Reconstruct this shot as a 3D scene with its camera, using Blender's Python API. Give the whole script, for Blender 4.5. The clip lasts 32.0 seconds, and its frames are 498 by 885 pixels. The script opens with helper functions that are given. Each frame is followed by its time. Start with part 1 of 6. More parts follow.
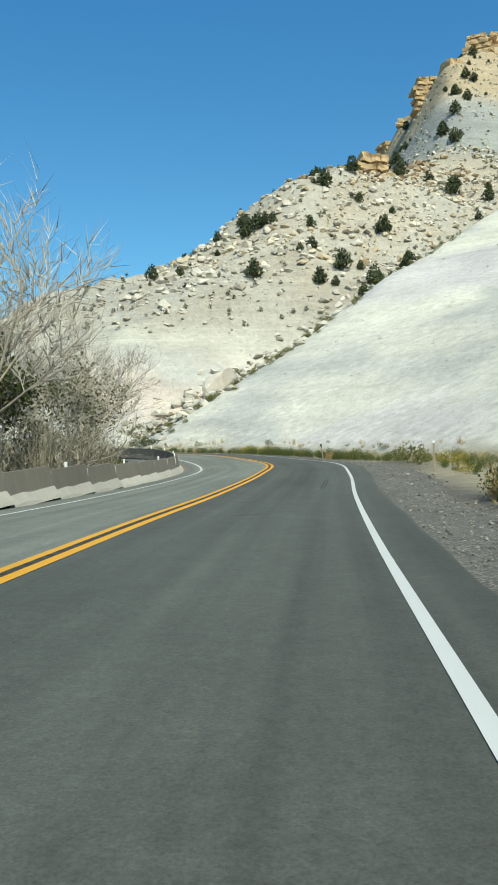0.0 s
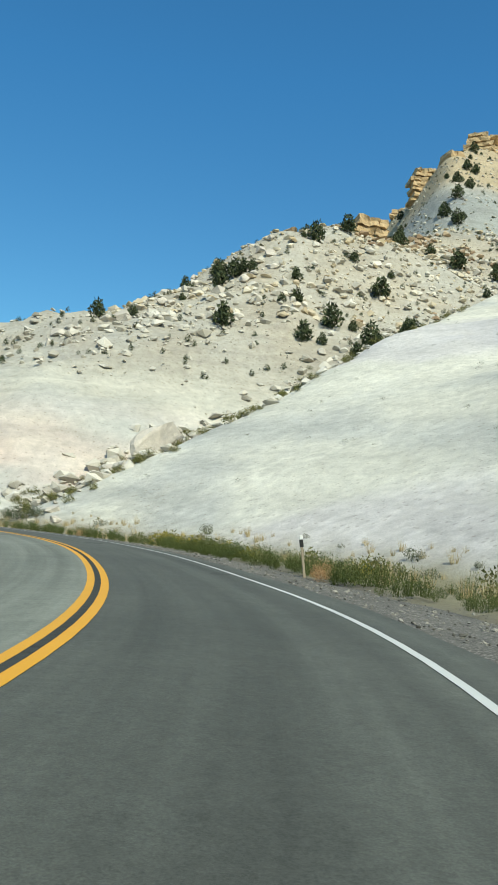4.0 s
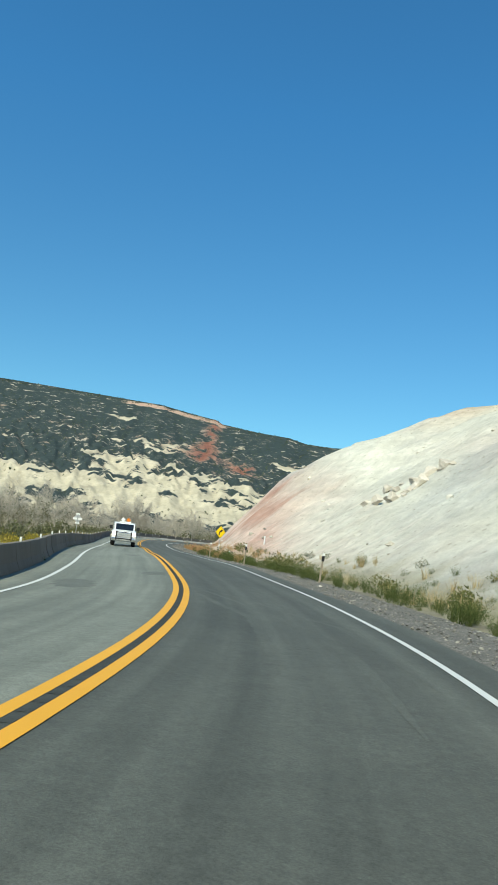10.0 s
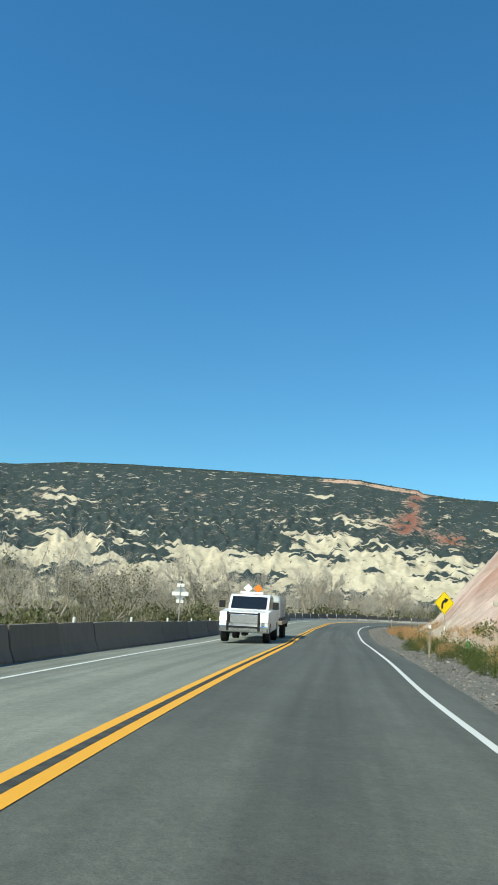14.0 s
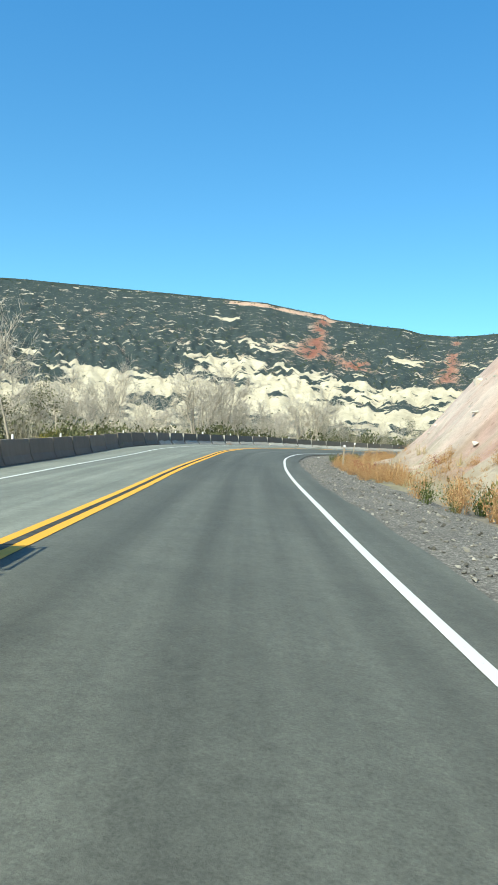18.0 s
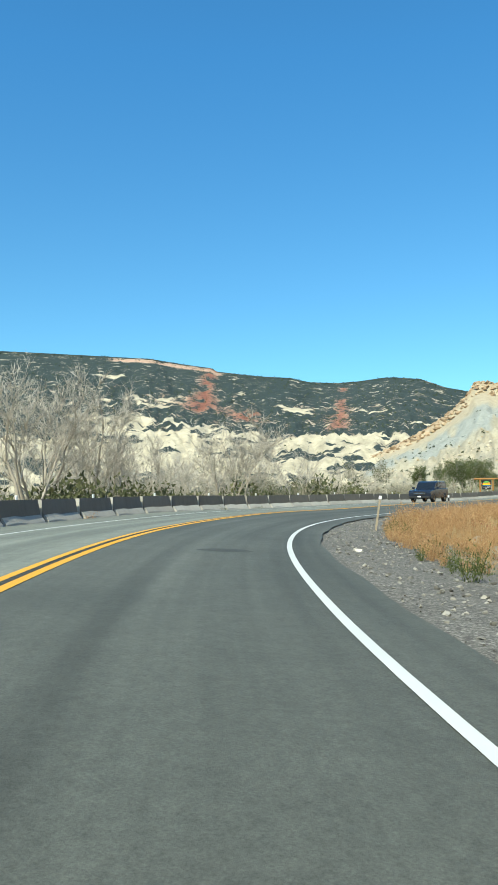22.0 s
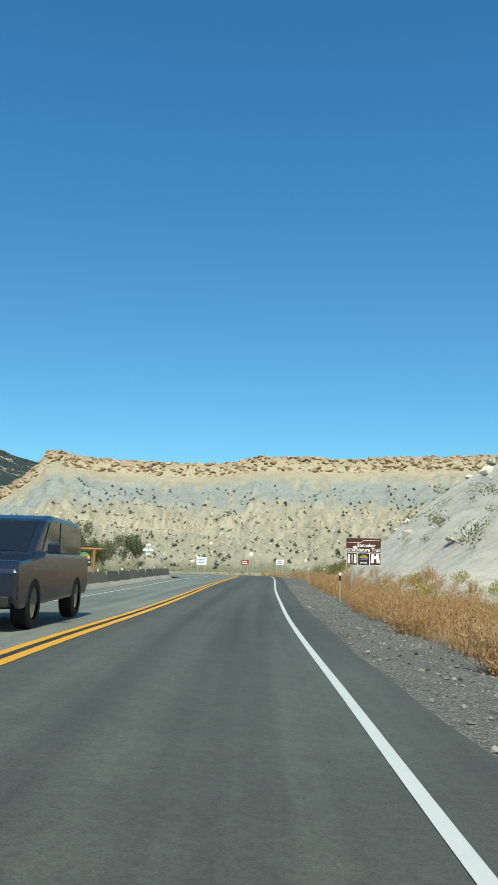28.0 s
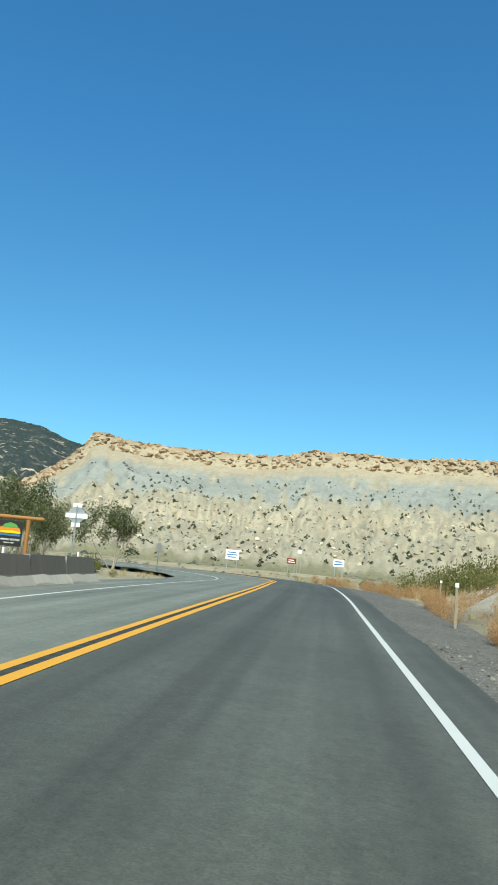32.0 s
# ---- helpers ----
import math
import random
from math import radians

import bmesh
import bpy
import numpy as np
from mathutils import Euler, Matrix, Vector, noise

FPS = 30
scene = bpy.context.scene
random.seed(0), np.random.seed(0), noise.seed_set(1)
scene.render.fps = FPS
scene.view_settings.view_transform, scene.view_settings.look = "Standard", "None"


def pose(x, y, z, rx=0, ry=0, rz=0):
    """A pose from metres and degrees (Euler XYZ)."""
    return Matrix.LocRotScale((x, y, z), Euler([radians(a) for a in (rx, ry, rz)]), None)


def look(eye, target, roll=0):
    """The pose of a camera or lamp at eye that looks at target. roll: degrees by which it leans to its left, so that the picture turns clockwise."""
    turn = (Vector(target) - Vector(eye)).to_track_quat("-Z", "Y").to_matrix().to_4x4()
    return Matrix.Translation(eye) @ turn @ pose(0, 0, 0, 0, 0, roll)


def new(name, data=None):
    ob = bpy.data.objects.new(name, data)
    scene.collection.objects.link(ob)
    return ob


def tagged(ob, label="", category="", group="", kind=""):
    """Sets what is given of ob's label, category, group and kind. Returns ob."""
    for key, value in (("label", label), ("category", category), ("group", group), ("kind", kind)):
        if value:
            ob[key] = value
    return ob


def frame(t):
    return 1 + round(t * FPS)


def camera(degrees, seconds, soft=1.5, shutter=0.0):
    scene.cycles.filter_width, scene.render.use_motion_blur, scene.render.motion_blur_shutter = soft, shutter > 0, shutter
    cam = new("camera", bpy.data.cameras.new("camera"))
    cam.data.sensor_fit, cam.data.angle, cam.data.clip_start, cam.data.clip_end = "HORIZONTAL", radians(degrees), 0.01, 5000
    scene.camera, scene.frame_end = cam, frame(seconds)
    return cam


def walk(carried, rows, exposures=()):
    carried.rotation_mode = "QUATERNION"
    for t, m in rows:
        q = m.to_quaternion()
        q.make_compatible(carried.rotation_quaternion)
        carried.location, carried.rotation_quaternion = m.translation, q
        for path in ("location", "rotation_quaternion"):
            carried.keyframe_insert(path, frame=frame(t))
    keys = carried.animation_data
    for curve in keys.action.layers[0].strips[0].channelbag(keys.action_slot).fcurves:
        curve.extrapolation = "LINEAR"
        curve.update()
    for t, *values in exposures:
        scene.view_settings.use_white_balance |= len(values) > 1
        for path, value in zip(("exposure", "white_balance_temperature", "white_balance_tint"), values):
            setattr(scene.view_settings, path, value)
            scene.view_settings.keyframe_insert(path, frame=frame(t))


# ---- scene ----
def view(x, y, z, heading, tilt, lean):
    """A camera pose: heading in degrees to the left of +y, tilt upwards, lean to the left."""
    h, p = radians(heading), radians(tilt)
    way = Vector((-math.sin(h) * math.cos(p), math.cos(h) * math.cos(p), math.sin(p)))
    return look((x, y, z), Vector((x, y, z)) + way * 10, lean)


cam = camera(35.19, 32.0, soft=1.3)
PATH = [
    (0.0, view(0.15, -0.00, 1.06, 0.46, -1.35, -1.46)),
    (0.5, view(0.26, 3.88, 0.95, -0.78, -1.22, -0.93)),
    (1.0, view(0.40, 7.71, 0.82, 0.27, -0.59, 2.18)),
    (1.5, view(0.57, 11.51, 0.67, 1.26, 1.12, 3.00)),
    (2.0, view(0.79, 15.34, 0.52, 3.63, -3.55, 2.62)),
    (2.5, view(1.09, 19.25, 0.41, 5.01, -4.48, 2.97)),
    (3.0, view(1.47, 23.28, 0.32, 3.27, -2.34, 2.82)),
    (3.5, view(1.89, 27.42, 0.26, 0.43, 1.37, 3.04)),
    (4.0, view(2.28, 31.65, 0.20, -1.79, 5.21, 3.76)),
    (4.5, view(2.56, 35.92, 0.14, -1.46, 7.41, 4.88)),
    (5.0, view(2.60, 40.19, 0.07, 3.54, 5.48, 6.14)),
    (5.5, view(2.27, 44.44, -0.02, 7.91, 11.79, 5.21)),
    (6.0, view(1.58, 48.66, -0.09, 15.79, 10.56, 7.14)),
    (6.5, view(0.65, 52.88, -0.12, 20.77, 7.76, 6.95)),
    (7.0, view(-0.51, 57.01, -0.14, 23.40, 9.87, 6.09)),
    (7.5, view(-1.95, 61.04, -0.19, 27.52, 11.11, 7.09)),
    (8.0, view(-3.71, 64.99, -0.24, 32.42, 9.30, 8.13)),
    (8.5, view(-5.74, 68.88, -0.28, 37.43, 5.98, 10.06)),
    (9.0, view(-8.03, 72.69, -0.33, 42.43, 6.36, 8.98)),
    (9.5, view(-10.58, 76.41, -0.39, 46.71, 7.62, 7.15)),
    (10.0, view(-13.40, 79.95, -0.45, 49.31, 7.07, 6.25)),
    (10.5, view(-16.40, 83.25, -0.50, 50.24, 6.84, 5.33)),
    (11.0, view(-19.59, 86.24, -0.53, 52.64, 6.28, 5.80)),
    (11.5, view(-22.88, 88.96, -0.57, 55.43, 4.21, 7.35)),
    (12.0, view(-26.24, 91.51, -0.60, 57.91, 4.98, 7.01)),
    (12.5, view(-29.61, 94.04, -0.64, 63.45, 7.29, 5.37)),
    (13.0, view(-33.05, 96.51, -0.63, 62.99, 9.09, 3.14)),
    (13.5, view(-36.58, 98.92, -0.58, 63.19, 10.04, 1.69)),
    (14.0, view(-40.26, 101.31, -0.54, 64.24, 11.64, 2.96)),
    (14.5, view(-44.12, 103.76, -0.57, 62.42, 9.41, 4.20)),
    (15.0, view(-48.14, 106.30, -0.63, 57.99, 8.31, 3.54)),
    (15.5, view(-52.23, 108.96, -0.69, 55.32, 6.73, 0.93)),
    (16.0, view(-56.41, 111.71, -0.74, 55.30, 4.78, 0.42)),
    (16.5, view(-60.63, 114.49, -0.81, 56.40, 2.44, 1.44)),
    (17.0, view(-64.86, 117.23, -0.88, 57.51, 0.06, 3.25)),
    (17.5, view(-69.06, 119.88, -0.94, 57.83, -1.47, 4.69)),
    (18.0, view(-73.18, 122.41, -0.99, 56.65, -0.66, 3.33)),
    (18.5, view(-77.20, 124.82, -1.03, 56.33, -1.21, 3.66)),
    (19.0, view(-81.07, 127.21, -1.05, 56.26, 2.46, 5.25)),
    (19.5, view(-84.81, 129.61, -1.07, 55.51, 3.81, 6.07)),
    (20.0, view(-88.48, 132.05, -1.08, 53.75, 1.63, 3.25)),
    (20.5, view(-92.15, 134.53, -1.09, 53.58, 1.53, 1.95)),
    (21.0, view(-95.83, 137.12, -1.09, 53.02, 3.77, 1.93)),
    (21.5, view(-99.54, 139.82, -1.09, 51.18, 4.86, 0.93)),
    (22.0, view(-103.27, 142.60, -1.09, 48.87, 3.60, -0.69)),
    (22.5, view(-106.96, 145.47, -1.07, 47.22, 1.21, -1.86)),
    (23.0, view(-110.55, 148.43, -1.03, 46.72, 1.98, -0.45)),
    (23.5, view(-114.01, 151.54, -1.02, 44.91, 4.77, 1.43)),
    (24.0, view(-117.30, 154.81, -1.03, 41.12, 6.45, 1.81)),
    (24.5, view(-120.43, 158.28, -1.05, 36.38, 7.43, 3.04)),
    (25.0, view(-123.37, 162.00, -1.08, 33.26, 7.09, 1.03)),
    (25.5, view(-126.13, 165.97, -1.10, 29.36, 8.14, -0.71)),
    (26.0, view(-128.72, 170.15, -1.14, 25.60, 8.64, 0.65)),
    (26.5, view(-131.11, 174.49, -1.18, 24.19, 7.79, 1.30)),
    (27.0, view(-133.24, 178.95, -1.21, 21.88, 7.79, 1.16)),
    (27.5, view(-135.12, 183.51, -1.22, 19.61, 8.32, 1.09)),
    (28.0, view(-136.76, 188.14, -1.20, 17.94, 9.23, 1.38)),
    (28.5, view(-138.25, 192.81, -1.18, 17.35, 10.51, 1.86)),
    (29.0, view(-139.66, 197.52, -1.17, 18.14, 12.25, 1.69)),
    (29.5, view(-141.12, 202.25, -1.19, 21.96, 13.62, 2.64)),
    (30.0, view(-142.62, 207.03, -1.20, 24.15, 10.43, 3.32)),
    (30.5, view(-144.09, 211.79, -1.17, 23.45, 9.01, 2.69)),
    (31.0, view(-145.57, 216.44, -1.12, 21.41, 8.79, 2.53)),
    (31.5, view(-147.02, 220.95, -1.07, 20.85, 7.94, 4.04)),
    (32.0, view(-148.39, 225.29, -1.01, 21.98, 8.87, 5.20)),
]
EXPOSURES = [(t, stops, 6550, -1) for t, stops in ((0.0, 0.12), (2.5, 0.12), (4.5, 0.05), (5.0, 0.14), (6.0, -0.03), (8.0, -0.05), (9.0, 0.12), (10.0, 0.17), (11.0, 0.35), (11.5, 0.45), (12.0, 0.5), (13.0, 0.36), (14.0, 0.26), (15.0, 0.42), (15.5, 0.46), (17.5, 0.68), (20.0, 0.68), (22.5, 0.52), (24.5, 0.52), (26.0, 0.28), (28.5, 0.14), (29.2, 0.16), (30.2, 0.4), (32.0, 0.28))]

walk(cam, PATH, EXPOSURES)

# ---- sky and sun ----
SUN_AZ, SUN_EL = radians(160), radians(47)
world = bpy.data.worlds.new("sky")
scene.world = world
world.use_nodes = True
wn, wl = world.node_tree.nodes, world.node_tree.links
sky = wn.new("ShaderNodeTexSky")
sky.sky_type = "NISHITA"
sky.sun_disc = False
sky.sun_elevation, sky.sun_rotation = SUN_EL, SUN_AZ
sky.altitude, sky.air_density, sky.dust_density, sky.ozone_density = 1700, 1.0, 0.25, 2.2
wn["Background"].inputs["Strength"].default_value = 0.15
clear = wn.new("ShaderNodeMix")
clear.data_type, clear.blend_type = "RGBA", "MULTIPLY"
clear.inputs[0].default_value = 1.0
wl.new(sky.outputs[0], clear.inputs[6])
height = wn.new("ShaderNodeSeparateXYZ")
wl.new(wn.new("ShaderNodeTexCoord").outputs["Generated"], height.inputs[0])
thin = wn.new("ShaderNodeMapRange")
thin.inputs["From Max"].default_value = 0.5
thin.inputs["To Min"].default_value, thin.inputs["To Max"].default_value = 0.115, 0.16
wl.new(height.outputs["Z"], thin.inputs["Value"])
wl.new(thin.outputs[0], wn["Background"].inputs["Strength"])
depth = wn.new("ShaderNodeValToRGB")
depth.color_ramp.elements[0].color, depth.color_ramp.elements[1].color = (0.60, 0.90, 0.91, 1), (0.36, 0.85, 1.07, 1)
depth.color_ramp.elements[1].position = 0.5
wl.new(height.outputs["Z"], depth.inputs[0])
wl.new(depth.outputs[0], clear.inputs[7])
wl.new(clear.outputs[2], wn["Background"].inputs["Color"])
sun = new("sun", bpy.data.lights.new("sun", "SUN"))
sun.data.energy, sun.data.angle, sun.data.color = 4.9, radians(0.53), (1.0, 0.94, 0.79)
toward = Vector((math.sin(SUN_AZ) * math.cos(SUN_EL), math.cos(SUN_AZ) * math.cos(SUN_EL), math.sin(SUN_EL)))
sun.matrix_world = look(toward * 500, (0, 0, 0))


# ---- materials ----
def tree_of(name, rough=0.9, metal=0.0, spec=0.3):
    m = bpy.data.materials.new(name)
    m.use_nodes = True
    n, l = m.node_tree.nodes, m.node_tree.links
    b = n["Principled BSDF"]
    b.inputs["Roughness"].default_value = rough
    b.inputs["Metallic"].default_value = metal
    b.inputs["Specular IOR Level"].default_value = spec
    return m, n, l, b


def ramp(n, stops):
    r = n.new("ShaderNodeValToRGB")
    e = r.color_ramp.elements
    while len(e) < len(stops):
        e.new(0.5)
    for k, (p, c) in enumerate(stops):
        e[k].position = p
        e[k].color = (*c, 1) if len(c) == 3 else c
    return r


def noise_node(n, l, vec, scale, detail=6, rough=0.6, distort=0.0):
    t = n.new("ShaderNodeTexNoise")
    t.inputs["Scale"].default_value, t.inputs["Detail"].default_value = scale, detail
    t.inputs["Roughness"].default_value, t.inputs["Distortion"].default_value = rough, distort
    if vec is not None:
        l.new(vec, t.inputs["Vector"])
    return t.outputs["Fac"]


def mix(n, l, a, b, fac, how="MIX"):
    m = n.new("ShaderNodeMix")
    m.data_type, m.blend_type = "RGBA", how
    for k, v in ((0, fac), (6, a), (7, b)):
        if isinstance(v, (int, float)):
            m.inputs[k].default_value = v
        elif isinstance(v, tuple):
            m.inputs[k].default_value = (*v, 1)
        else:
            l.new(v, m.inputs[k])
    return m.outputs[2]


def bumped(n, l, b, height, strength, distance):
    p = n.new("ShaderNodeBump")
    p.inputs["Strength"].default_value, p.inputs["Distance"].default_value = strength, distance
    l.new(height, p.inputs["Height"])
    l.new(p.outputs[0], b.inputs["Normal"])


def place(n):
    return n.new("ShaderNodeNewGeometry").outputs["Position"]


def simple(name, colour, rough=0.8, metal=0.0, vary=0.25, scale=6.0, bump=0.0, spec=0.3, per_object=0.0):
    """A plain material with grain at two scales; per_object varies it from piece to piece."""
    m, n, l, b = tree_of(name, rough, metal, spec)
    t = n.new("ShaderNodeTexCoord").outputs["Object"]
    a, c = noise_node(n, l, t, scale), noise_node(n, l, t, scale * 9, 4)
    col = mix(n, l, tuple(v * (1 - vary) for v in colour), tuple(min(1, v * (1 + vary)) for v in colour), a)
    col = mix(n, l, col, ramp_fac(n, l, c, 0.8, 1.2), 1.0, "MULTIPLY")
    if per_object:
        r = n.new("ShaderNodeObjectInfo").outputs["Random"]
        col = mix(n, l, col, ramp_fac(n, l, r, 1 - per_object, 1 + per_object), 1.0, "MULTIPLY")
    l.new(col, b.inputs["Base Color"])
    if bump:
        bumped(n, l, b, c, 0.6, bump)
    return m


def ramp_fac(n, l, fac, low, high):
    r = n.new("ShaderNodeMapRange")
    r.inputs["To Min"].default_value, r.inputs["To Max"].default_value = low, high
    l.new(fac, r.inputs["Value"])
    return r.outputs[0]


def island_material(name, dark, light, rough=0.9, spec=0.2, through_light=0.0):
    """For leaves and stones: each island of the mesh takes a tone of its own between two colours."""
    m, n, l, b = tree_of(name, rough, 0, spec)
    r = n.new("ShaderNodeNewGeometry").outputs["Random Per Island"]
    col = mix(n, l, dark, light, r)
    g = noise_node(n, l, place(n), 14, 4)
    col = mix(n, l, col, ramp_fac(n, l, g, 0.7, 1.3), 1.0, "MULTIPLY")
    l.new(col, b.inputs["Base Color"])
    if through_light:
        tr = n.new("ShaderNodeBsdfTranslucent")
        l.new(col, tr.inputs["Color"])
        ms = n.new("ShaderNodeMixShader")
        ms.inputs[0].default_value = through_light
        l.new(b.outputs[0], ms.inputs[1])
        l.new(tr.outputs[0], ms.inputs[2])
        l.new(ms.outputs[0], n["Material Output"].inputs["Surface"])
    return m


def earth_material():
    """Soil and soft rock: the zone's tint comes from the mesh, grain, pebbles and rills from noise."""
    m, n, l, b = tree_of("earth", 0.95, 0, 0.1)
    at = n.new("ShaderNodeVertexColor")
    at.layer_name = "tint"
    p = place(n)
    big, mid, fine = noise_node(n, l, p, 0.09, 6, 0.62, 0.4), noise_node(n, l, p, 0.9, 6, 0.65), noise_node(n, l, p, 9, 5, 0.7)
    col = mix(n, l, at.outputs["Color"], ramp_fac(n, l, big, 0.74, 1.22), 1.0, "MULTIPLY")
    col = mix(n, l, col, ramp_fac(n, l, mid, 0.72, 1.24), 1.0, "MULTIPLY")
    col = mix(n, l, col, ramp_fac(n, l, fine, 0.7, 1.3), 1.0, "MULTIPLY")
    for scale, low, high in (((0.9, 0.9, 0.05), 0.84, 1.14), ((0.03, 0.03, 0.55), 0.84, 1.14)):
        mp = n.new("ShaderNodeMapping")
        mp.inputs["Scale"].default_value = scale
        l.new(p, mp.inputs["Vector"])
        col = mix(n, l, col, ramp_fac(n, l, noise_node(n, l, mp.outputs[0], 1.0, 6, 0.65, 0.4), low - 0.12, high + 0.14), 1.0, "MULTIPLY")
    v = n.new("ShaderNodeTexVoronoi")
    v.inputs["Scale"].default_value = 1.6
    l.new(p, v.inputs["Vector"])
    speck = ramp(n, [(0.0, (0.55, 0.52, 0.47)), (0.17, (0.55, 0.52, 0.47)), (0.2, (1, 1, 1))])
    l.new(v.outputs["Distance"], speck.inputs[0])
    col = mix(n, l, col, mix(n, l, (1, 1, 1), speck.outputs[0], at.outputs["Alpha"]), 0.8, "MULTIPLY")
    l.new(col, b.inputs["Base Color"])
    h = mix(n, l, mix(n, l, mid, fine, 0.35), v.outputs["Distance"], 0.15)
    bumped(n, l, b, h, 0.9, 0.4)
    return m


def asphalt_material(name, tone, warm=1.0):
    m, n, l, b = tree_of(name, 0.78, 0, 0.35)
    p = place(n)
    big, mid, fine = noise_node(n, l, p, 0.22, 5, 0.6, 0.6), noise_node(n, l, p, 2.2, 5, 0.6), noise_node(n, l, p, 60, 3, 0.8)
    uv = n.new("ShaderNodeUVMap").outputs[0]
    st = n.new("ShaderNodeMapping")
    st.inputs["Scale"].default_value = (0.02, 1.1, 1)
    l.new(uv, st.inputs["Vector"])
    streak = noise_node(n, l, st.outputs[0], 1.7, 5, 0.55)
    col = mix(n, l, (tone * 0.68, tone * 0.73, tone * 0.62), (tone * 1.32 * warm, tone * 1.38 * warm, tone * 1.16), big)
    col = mix(n, l, col, ramp_fac(n, l, streak, 0.3, 1.7), 1.0, "MULTIPLY")
    col = mix(n, l, col, ramp_fac(n, l, mid, 0.8, 1.2), 1.0, "MULTIPLY")
    col = mix(n, l, col, ramp_fac(n, l, noise_node(n, l, p, 13, 4, 0.7), 0.6, 1.4), 1.0, "MULTIPLY")
    col = mix(n, l, col, ramp_fac(n, l, fine, 0.25, 1.75), 1.0, "MULTIPLY")
    l.new(col, b.inputs["Base Color"])
    bumped(n, l, b, fine, 0.5, 0.006)
    return m


def paint_material(name, colour, road_tone=0.12, wear=0.70):
    """Road paint, worn through in specks."""
    m, n, l, b = tree_of(name, 0.65, 0, 0.35)
    p = place(n)
    f, g = noise_node(n, l, p, 25, 6, 0.75), noise_node(n, l, p, 1.1, 4, 0.6)
    r = ramp(n, [(wear - 0.04, (0, 0, 0)), (wear + 0.04, (1, 1, 1))])
    l.new(f, r.inputs[0])
    col = mix(n, l, tuple(c * 0.86 for c in colour), colour, g)
    col = mix(n, l, col, (road_tone, road_tone, road_tone), r.outputs[0])
    l.new(col, b.inputs["Base Color"])
    return m


def concrete_material(name, colour, grime=0.5):
    m, n, l, b = tree_of(name, 0.88, 0, 0.25)
    p = place(n)
    mp = n.new("ShaderNodeMapping")
    mp.inputs["Scale"].default_value = (2.2, 2.2, 0.35)
    l.new(p, mp.inputs["Vector"])
    run, big, fine = noise_node(n, l, mp.outputs[0], 2.0, 5, 0.6), noise_node(n, l, p, 0.7, 4, 0.6), noise_node(n, l, p, 30, 4, 0.7)
    r = n.new("ShaderNodeObjectInfo").outputs["Random"]
    col = mix(n, l, tuple(c * (1 - grime * 0.5) for c in colour), tuple(c * (1 + grime * 0.25) for c in colour), run)
    col = mix(n, l, col, ramp_fac(n, l, big, 0.82, 1.15), 1.0, "MULTIPLY")
    col = mix(n, l, col, ramp_fac(n, l, fine, 0.85, 1.15), 1.0, "MULTIPLY")
    col = mix(n, l, col, ramp_fac(n, l, r, 0.85, 1.12), 1.0, "MULTIPLY")
    l.new(col, b.inputs["Base Color"])
    bumped(n, l, b, fine, 0.4, 0.006)
    return m


def far_rock_material():
    """Far rock: the mesh gives the rock's tint and, in its alpha, the share of ground that dark, haze-tinted scrub
    covers.
    """
    m, n, l, b = tree_of("far_rock", 0.95, 0, 0.1)
    p = place(n)
    at = n.new("ShaderNodeVertexColor")
    at.layer_name = "tint"
    big, mid, fine = noise_node(n, l, p, 0.012, 6, 0.6, 0.3), noise_node(n, l, p, 0.06, 6, 0.65, 0.5), noise_node(n, l, p, 0.35, 4, 0.7)
    col = mix(n, l, at.outputs["Color"], ramp_fac(n, l, big, 0.75, 1.2), 1.0, "MULTIPLY")
    col = mix(n, l, col, ramp_fac(n, l, mid, 0.7, 1.3), 1.0, "MULTIPLY")
    col = mix(n, l, col, ramp_fac(n, l, fine, 0.7, 1.3), 1.0, "MULTIPLY")
    both = mix(n, l, mid, fine, 0.5)
    lim = n.new("ShaderNodeMath")
    lim.operation = "ADD"
    l.new(both, lim.inputs[0])
    cover = ramp_fac(n, l, at.outputs["Alpha"], -0.15, 0.15)
    l.new(cover, lim.inputs[1])
    cut = ramp(n, [(0.48, (0, 0, 0)), (0.53, (1, 1, 1))])
    l.new(lim.outputs[0], cut.inputs[0])
    # the bluish cast of distance haze is put into the scrub's colour
    scrub = mix(n, l, (0.022, 0.034, 0.036), (0.06, 0.078, 0.072), fine)
    col = mix(n, l, col, scrub, cut.outputs[0])
    l.new(col, b.inputs["Base Color"])
    bumped(n, l, b, mid, 0.9, 4.0)
    return m


